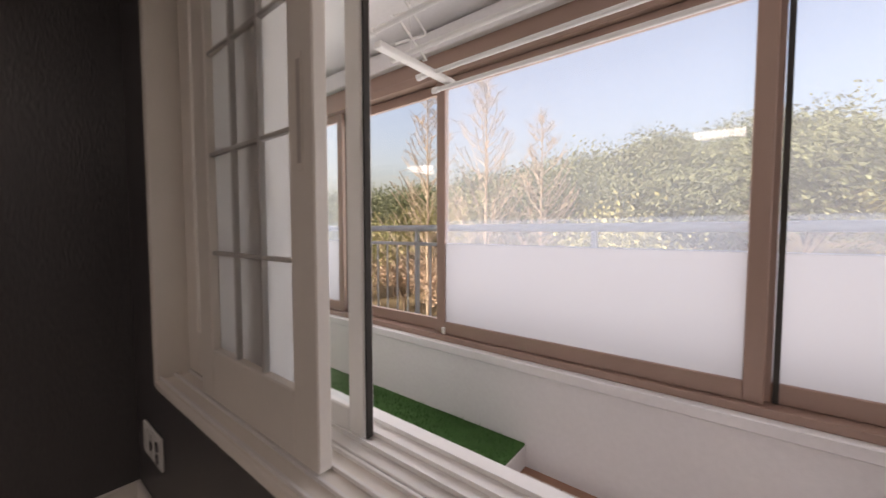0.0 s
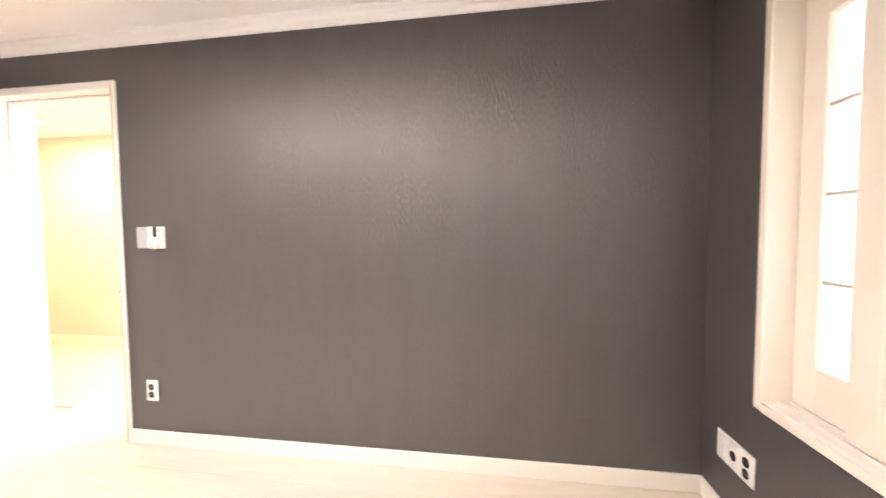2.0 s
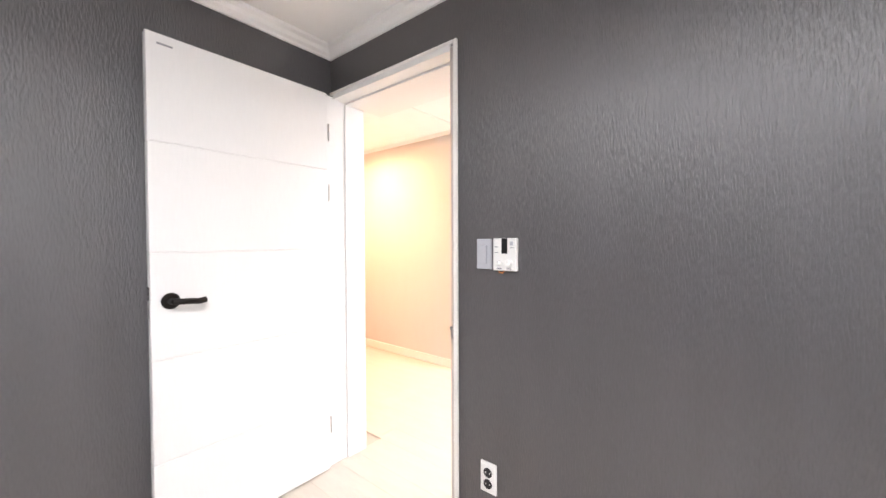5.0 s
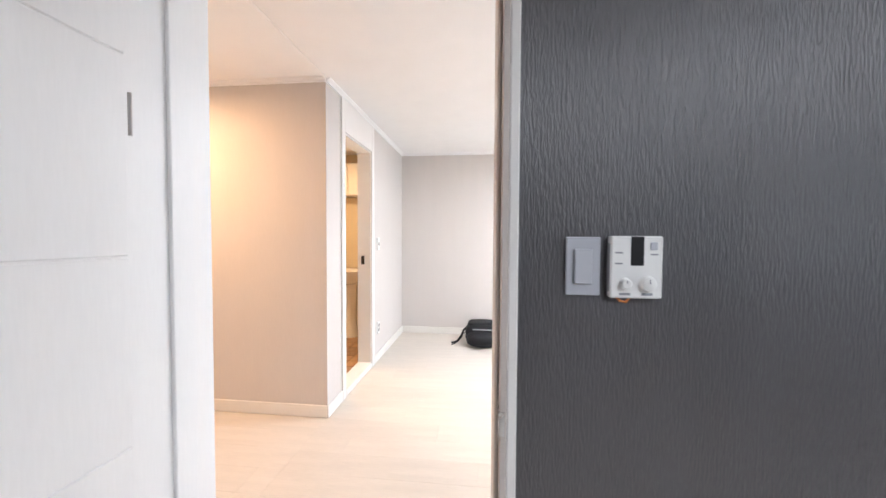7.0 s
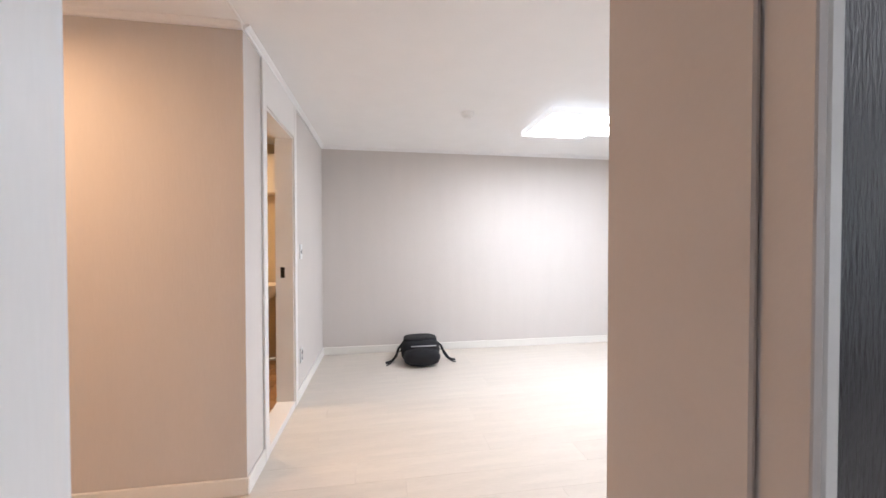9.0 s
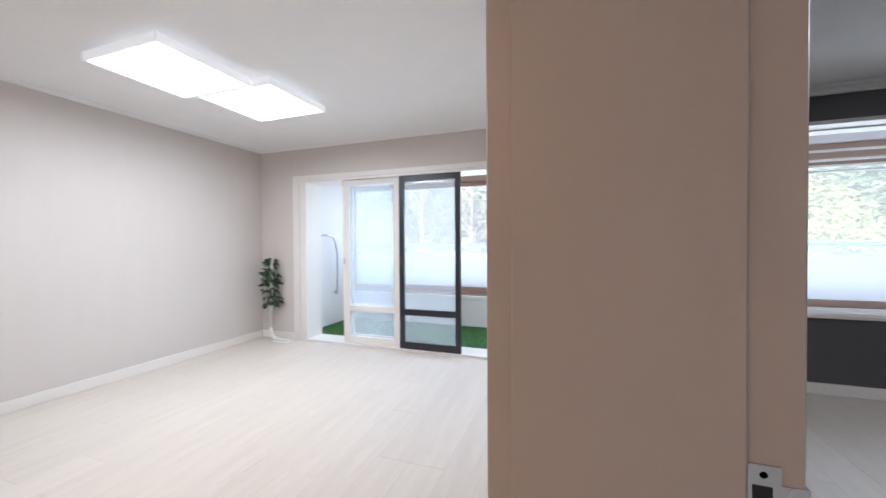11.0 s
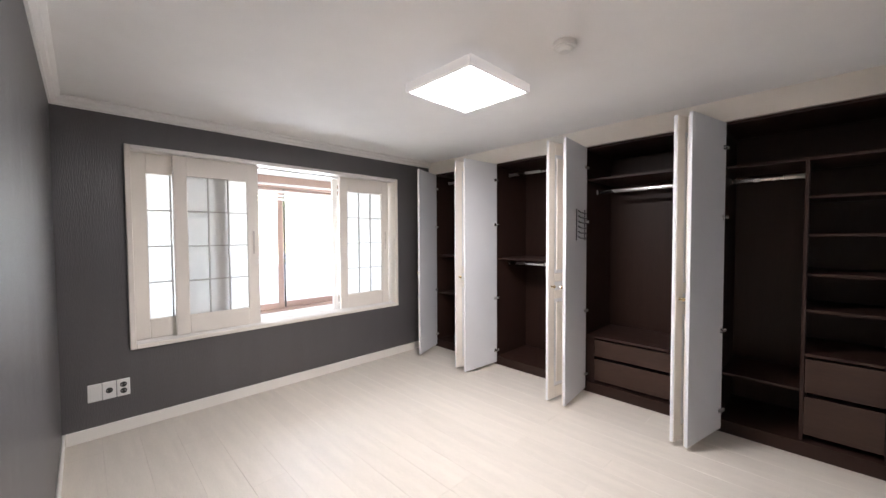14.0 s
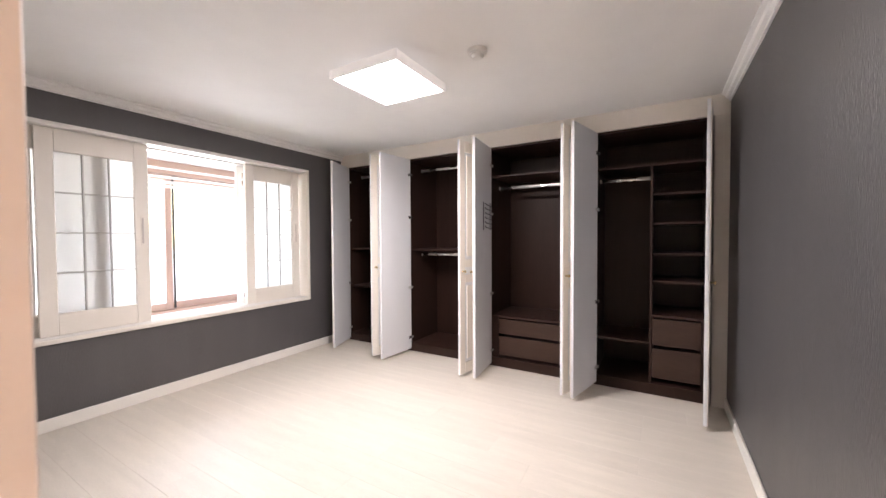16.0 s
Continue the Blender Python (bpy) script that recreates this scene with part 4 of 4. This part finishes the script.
part("carry_loop", bend(bmesh.new(), [(-3.61, -3.15, 0.225), (-3.59, -3.13, 0.25), (-3.59, -3.07, 0.25), (-3.61, -3.05, 0.225)], 0.008, 6), M_BAG, bag)
for s in (-1, 1):
    y = -3.10 + s * 0.185
    st = part("strap", bend(bmesh.new(), [(-3.57, y, 0.17), (-3.55, y + s * 0.04, 0.14), (-3.52, y + s * 0.07, 0.06), (-3.50, y + s * 0.11, 0.018), (-3.47, y + s * 0.15, 0.012)], 0.013, 6), M_BAG, bag)
    part("buckle", B(-3.49, -3.46, min(y + s * 0.14, y + s * 0.18), max(y + s * 0.14, y + s * 0.18), 0.001, 0.020, bev=0.004), M_INK, st)
    part("webbing", bend(bmesh.new(), [(-3.50, y, 0.13), (-3.47, y + s * 0.06, 0.11), (-3.46, y + s * 0.10, 0.05), (-3.44, y + s * 0.13, 0.008), (-3.40, y + s * 0.17, 0.006)], 0.006, 6), M_BAG, st)

ivy = thing("artificial_ivy", (-3.62, -0.12, 0), "green artificial ivy on a bent white pipe in the corner", "plant")
part("pipe", bend(bmesh.new(), [(-3.36, -0.13, 0.022), (-3.45, -0.14, 0.022), (-3.56, -0.13, 0.03), (-3.62, -0.12, 0.07), (-3.65, -0.11, 0.15), (-3.64, -0.10, 0.35), (-3.63, -0.10, 0.60), (-3.62, -0.10, 0.98)], 0.020, 10), M_PLASTIC, ivy, "bent white pipe", smooth=True)
part("base_plate", B(-3.56, -3.34, -0.20, -0.07, 0.0, 0.014, bev=0.004), M_PLASTIC, ivy)
rg = random.Random(9)
for k in range(150):
    z = rg.uniform(0.42, 1.0)
    a = rg.uniform(0, 6.283)
    r = rg.uniform(0.03, 0.10) * (1.1 if z < 0.85 else 0.8)
    sz = rg.uniform(0.030, 0.050)
    bm = bmesh.new()
    pts = [(0, 0), (0.5, 0.35), (0.45, 0.75), (0.2, 0.8), (0, 1.2), (-0.2, 0.8), (-0.45, 0.75), (-0.5, 0.35)]
    top = [bm.verts.new((x * sz * 1.3, y * sz * 1.3, -abs(x) * sz * 0.5)) for x, y in pts]
    mid = bm.verts.new((0, 0.5 * sz, 0.004))
    for i in range(8):
        bm.faces.new((top[i], top[(i + 1) % 8], mid))
    bmesh.ops.transform(bm, matrix=pose(-3.63 + r * math.cos(a), -0.11 + r * math.sin(a) * 0.8, z, rg.uniform(-80, 10), rg.uniform(-40, 40), math.degrees(a) - 90), verts=bm.verts)
    part("leaf", bm, M_IVY, ivy)
bm = bmesh.new()
for k in range(5):
    p = [Vector((-3.63 + 0.05 * math.cos(k * 1.3 + j * 0.9), -0.11 + 0.05 * math.sin(k * 1.3 + j * 0.9), 0.42 + 0.11 * j)) for j in range(6)]
    bend(bm, p, 0.003, 5)
part("vine", bm, M_IVY, ivy)

# ---- bathroom, seen through its doorway ----
wc = thing("toilet", (-3.15, -5.35, 0), "white ceramic toilet with a closed tank", "toilet")
part("bowl", lathe(bmesh.new(), [(0.11, 0), (0.12, 0.12), (0.17, 0.28), (0.20, 0.38), (0.20, 0.40)], (-3.15, -5.2, 0)), M_CERAMIC, wc, smooth=True)
part("seat", lathe(bmesh.new(), [(0.19, 0), (0.205, 0.008), (0.205, 0.028), (0.18, 0.035)], (-3.15, -5.2, 0.402)), M_CERAMIC, wc, smooth=True)
part("tank", B(-3.36, -2.94, -5.62, -5.42, 0.40, 0.76, bev=0.03, seg=3), M_CERAMIC, wc)
part("tank_lid", B(-3.37, -2.93, -5.63, -5.41, 0.765, 0.80, bev=0.012, seg=2), M_CERAMIC, wc)
part("foot", B(-3.25, -3.05, -5.55, -5.2, 0, 0.36, bev=0.04, seg=2), M_CERAMIC, wc)
bs = thing("washbasin", (-3.62, -4.75, 0), "white ceramic washbasin on the bathroom wall", "washbasin")
part("bowl", lathe(bmesh.new(), [(0.10, 0), (0.2, 0.05), (0.26, 0.14), (0.27, 0.17), (0.24, 0.165), (0.12, 0.09)], (-3.53, -4.75, 0.66)), M_CERAMIC, bs, smooth=True)
part("pedestal", lathe(bmesh.new(), [(0.11, 0), (0.08, 0.2), (0.09, 0.66)], (-3.62, -4.75, 0)), M_CERAMIC, bs, smooth=True)
cb = thing("bathroom_cabinet", (-3.7, -4.75, 1.35), "pale bathroom wall cabinet", "cabinet")
part("body", B(-3.88, -3.66, -5.15, -4.4, 1.75, 2.15, bev=0.004), M_CREAM, cb)
part("door", B(-3.6595, -3.642, -5.145, -4.78, 1.755, 2.145, bev=0.003), M_CREAM, cb)
part("door", B(-3.6595, -3.642, -4.772, -4.405, 1.755, 2.145, bev=0.003), M_CREAM, cb)
bf = thing("bathroom_floor", (-2.7, -5.0, 0), "brown mosaic bathroom floor tiles", "floor tiles", kind="structure")
tm = mesh("tile", B(-0.072, 0.072, -0.072, 0.072, -0.011, 0.002, bev=0.002), M_BATHFLOOR)
for i in range(13):
    for j in range(10):
        o = new("tile", tm)
        o.matrix_basis = Matrix.Translation((-3.70 + i * 0.15 + 2.7, -5.70 + j * 0.15 + 5.0, 0))
        o.parent = bf

# ---- outdoors ----
bm = bmesh.new()
N = 60
gv = [[bm.verts.new((0, 0, 0)) for j in range(N)] for i in range(N)]
for i in range(N):
    for j in range(N):
        x = -180 + 360 * i / (N - 1)
        y = -12 + 320 * (j / (N - 1)) ** 1.6
        z = -7.0
        if y > 16:
            z += min(14.0, (y - 16) * 0.30) * (0.75 + 0.35 * math.sin(x * 0.035 + 0.8)) + 0.6 * noise.noise(Vector((x * 0.1, y * 0.1, 0)))
        gv[i][j].co = (x, y, z)
for i in range(N - 1):
    for j in range(N - 1):
        bm.faces.new((gv[i][j], gv[i + 1][j], gv[i + 1][j + 1], gv[i][j + 1]))
solid("ground", bm, M_EARTH, "brown hillside rising behind the building", "ground", smooth=True)


def limb(bm, p, d, length, r, depth, rg, tips):
    """Branching limbs; ends are gathered in tips."""
    q = p + d * length
    tube(bm, p, q, r, 5, r * 0.62)
    if depth == 0:
        tips.append(q)
        return
    for k in range(rg.choice((2, 3, 3))):
        e = (d + Vector((rg.uniform(-1, 1), rg.uniform(-1, 1), rg.uniform(-0.2, 0.7))) * 0.75).normalized()
        limb(bm, p + d * length * rg.uniform(0.55, 1.0), e, length * rg.uniform(0.6, 0.8), r * 0.6, depth - 1, rg, tips)


def leafy(name, seed, height, spread, m, bark, count, size, label, category):
    """Tree with limbs and a crown of many small leaf clumps."""
    rg = random.Random(seed)
    t = thing(name, (0, 0, 0), label, category, "trees on the hillside")
    bm, tips = bmesh.new(), []
    limb(bm, Vector((0, 0, 0)), Vector((0, 0, 1)), height * 0.36, height * 0.022, 4, rg, tips)
    part("trunk", bm, bark, t)
    cl = [q + Vector((rg.gauss(0, 1), rg.gauss(0, 1), rg.gauss(0, 0.7))) * spread * 0.12 for q in tips for _ in range(3)]
    vs, fs = [], []
    for i in range(count):
        c = rg.choice(cl) + Vector((rg.gauss(0, 1), rg.gauss(0, 1), rg.gauss(0, 0.8))) * spread * 0.085
        u = Vector((rg.gauss(0, 1), rg.gauss(0, 1), rg.gauss(0, 1))).normalized()
        v = u.orthogonal().normalized()
        w = u.cross(v)
        s = size * rg.uniform(0.5, 1.3)
        k = len(vs)
        vs += [c - v * s, c + w * s * 0.5 + u * s * 0.2, c + v * s, c - w * s * 0.5 + u * s * 0.2]
        fs.append((k, k + 1, k + 2, k + 3))
    me = bpy.data.meshes.new("crown")
    me.from_pydata([tuple(p) for p in vs], [], fs)
    me.materials.append(m)
    o = new("crown", me)
    o.parent = t
    tagged(o, kind="stuff")
    return t


def bare(seed, height, label):
    """Leafless tree: straight stem with many upswept side twigs."""
    rg = random.Random(seed)
    t = thing("bare_tree", (0, 0, 0), label, "tree", "trees on the hillside")
    bm = bmesh.new()
    tube(bm, (0, 0, 0), (0, 0, height), height * 0.008, 6, 0.02)
    part("trunk", bm, M_PALEBARK, t)
    bm = bmesh.new()
    for k in range(90):
        z = height * (0.25 + 0.74 * k / 90)
        a = rg.uniform(0, 6.283)
        L = (height - z) * 0.30 + rg.uniform(0.4, 0.9)
        d = Vector((math.cos(a), math.sin(a), rg.uniform(0.5, 1.0))).normalized()
        p = Vector((0, 0, z))
        mid = p + d * L * 0.6
        tip = mid + (d + Vector((0, 0, 0.5))).normalized() * L * 0.5
        bend(bm, [p, mid, tip], 0.022, 4)
        for j in range(6):
            b = p.lerp(tip, rg.uniform(0.3, 1))
            bend(bm, [b, b + Vector((rg.uniform(-1, 1), rg.uniform(-1, 1), rg.uniform(0.2, 1))).normalized() * rg.uniform(0.3, 0.8)], 0.012, 3)
    part("branches", bm, M_PALEBARK, t)
    return t


def gz(x, y):
    return -7.0 + (min(14.0, (y - 16) * 0.30) * (0.75 + 0.35 * math.sin(x * 0.035 + 0.8)) if y > 16 else 0)


rg = random.Random(21)
kinds = [leafy("evergreen_tree", 1, 11.5, 8.0, M_PINE, M_BARK, 17000, 0.14, "dark evergreen tree with a dense crown", "tree"),
         leafy("spring_tree", 2, 8.0, 6.5, M_SPRING, M_PALEBARK, 9000, 0.11, "yellow-green tree in fresh spring leaf", "tree"),
         leafy("evergreen_tree", 3, 10.5, 8.5, M_PINE, M_BARK, 15000, 0.14, "dark evergreen tree with a dense crown", "tree"),
         leafy("russet_tree", 4, 6.5, 6.0, M_RUSSET, M_BARK, 7000, 0.09, "russet tree with thin budding twigs", "tree")]
spots = []
for row, (y, step, mix) in enumerate(((19, 3.4, (1, 3, 3, 1)), (25, 3.8, (1, 0, 2, 1)), (32, 4.6, (0, 2, 1, 0)), (42, 6.0, (0, 1, 2, 3)))):
    x = -62.0
    while x < 46:
        spots.append((x + rg.uniform(-1, 1), y + rg.uniform(-2, 2), rg.choice(mix), rg.uniform(0.8, 1.2)))
        x += step * rg.uniform(0.8, 1.3)
first = set()
for x, y, k, s in spots:
    if -26 < x < -12 and y > 30 or -15 < x < 2 and y > 22:
        k = rg.choice((0, 0, 2))
    m4 = pose(x, y, gz(x, y) - 0.3, 0, 0, rg.uniform(0, 360))
    if k not in first:
        kinds[k].matrix_basis = m4
        first.add(k)
    else:
        copy_thing(kinds[k], m4)
bt = bare(5, 16.8, "tall leafless tree with fine pale twigs")
bt.matrix_basis = pose(-8.9, 17.0, -7.2)
for x, y, a, k in ((-13.3, 17.2, 200, 1.0), (-5.9, 17.5, 70, 0.84)):
    copy_thing(bt, pose(x, y, -7.2, 0, 0, a) @ Matrix.Scale(k, 4))

# ---- floor planks ----
fl = thing("floor", (0, 0, 0), "pale whitewashed wood plank floor", "floor", kind="structure")
PW, PL, G = 0.19, 1.30, 0.0006
pm = {}


def plank(x0, x1, y0, y1):
    key = (round(x1 - x0, 4), round(y1 - y0, 4))
    if key not in pm:
        pm[key] = mesh("plank", B(0, key[0], 0, key[1], -0.011, 0.0, bev=0.0006), M_PLANK)
    o = new("plank", pm[key])
    o.matrix_basis = Matrix.Translation((x0, y0, 0))
    o.parent = fl


def lay(x0, x1, y0, y1, seed):
    rg = random.Random(seed)
    x = x0
    while x < x1 - 0.01:
        xe = min(x + PW, x1)
        y = y0 - rg.choice((0.0, 0.26, 0.52, 0.78, 1.04))
        while y < y1 - 0.01:
            a, b = max(y, y0), min(y + PL, y1)
            if b - a > 0.02:
                plank(x + G / 2, xe - G / 2, a + G / 2, b - G / 2)
            y += PL
        x = xe


lay(0.0, 3.30, SOUTH, 0.0, 1)
lay(HALL, 0.0, JS + 0.014, JN - 0.014, 2)
lay(LW, HALL, BY, 0.0, 3)
lay(BX, HALL, -6.1, BY, 4)
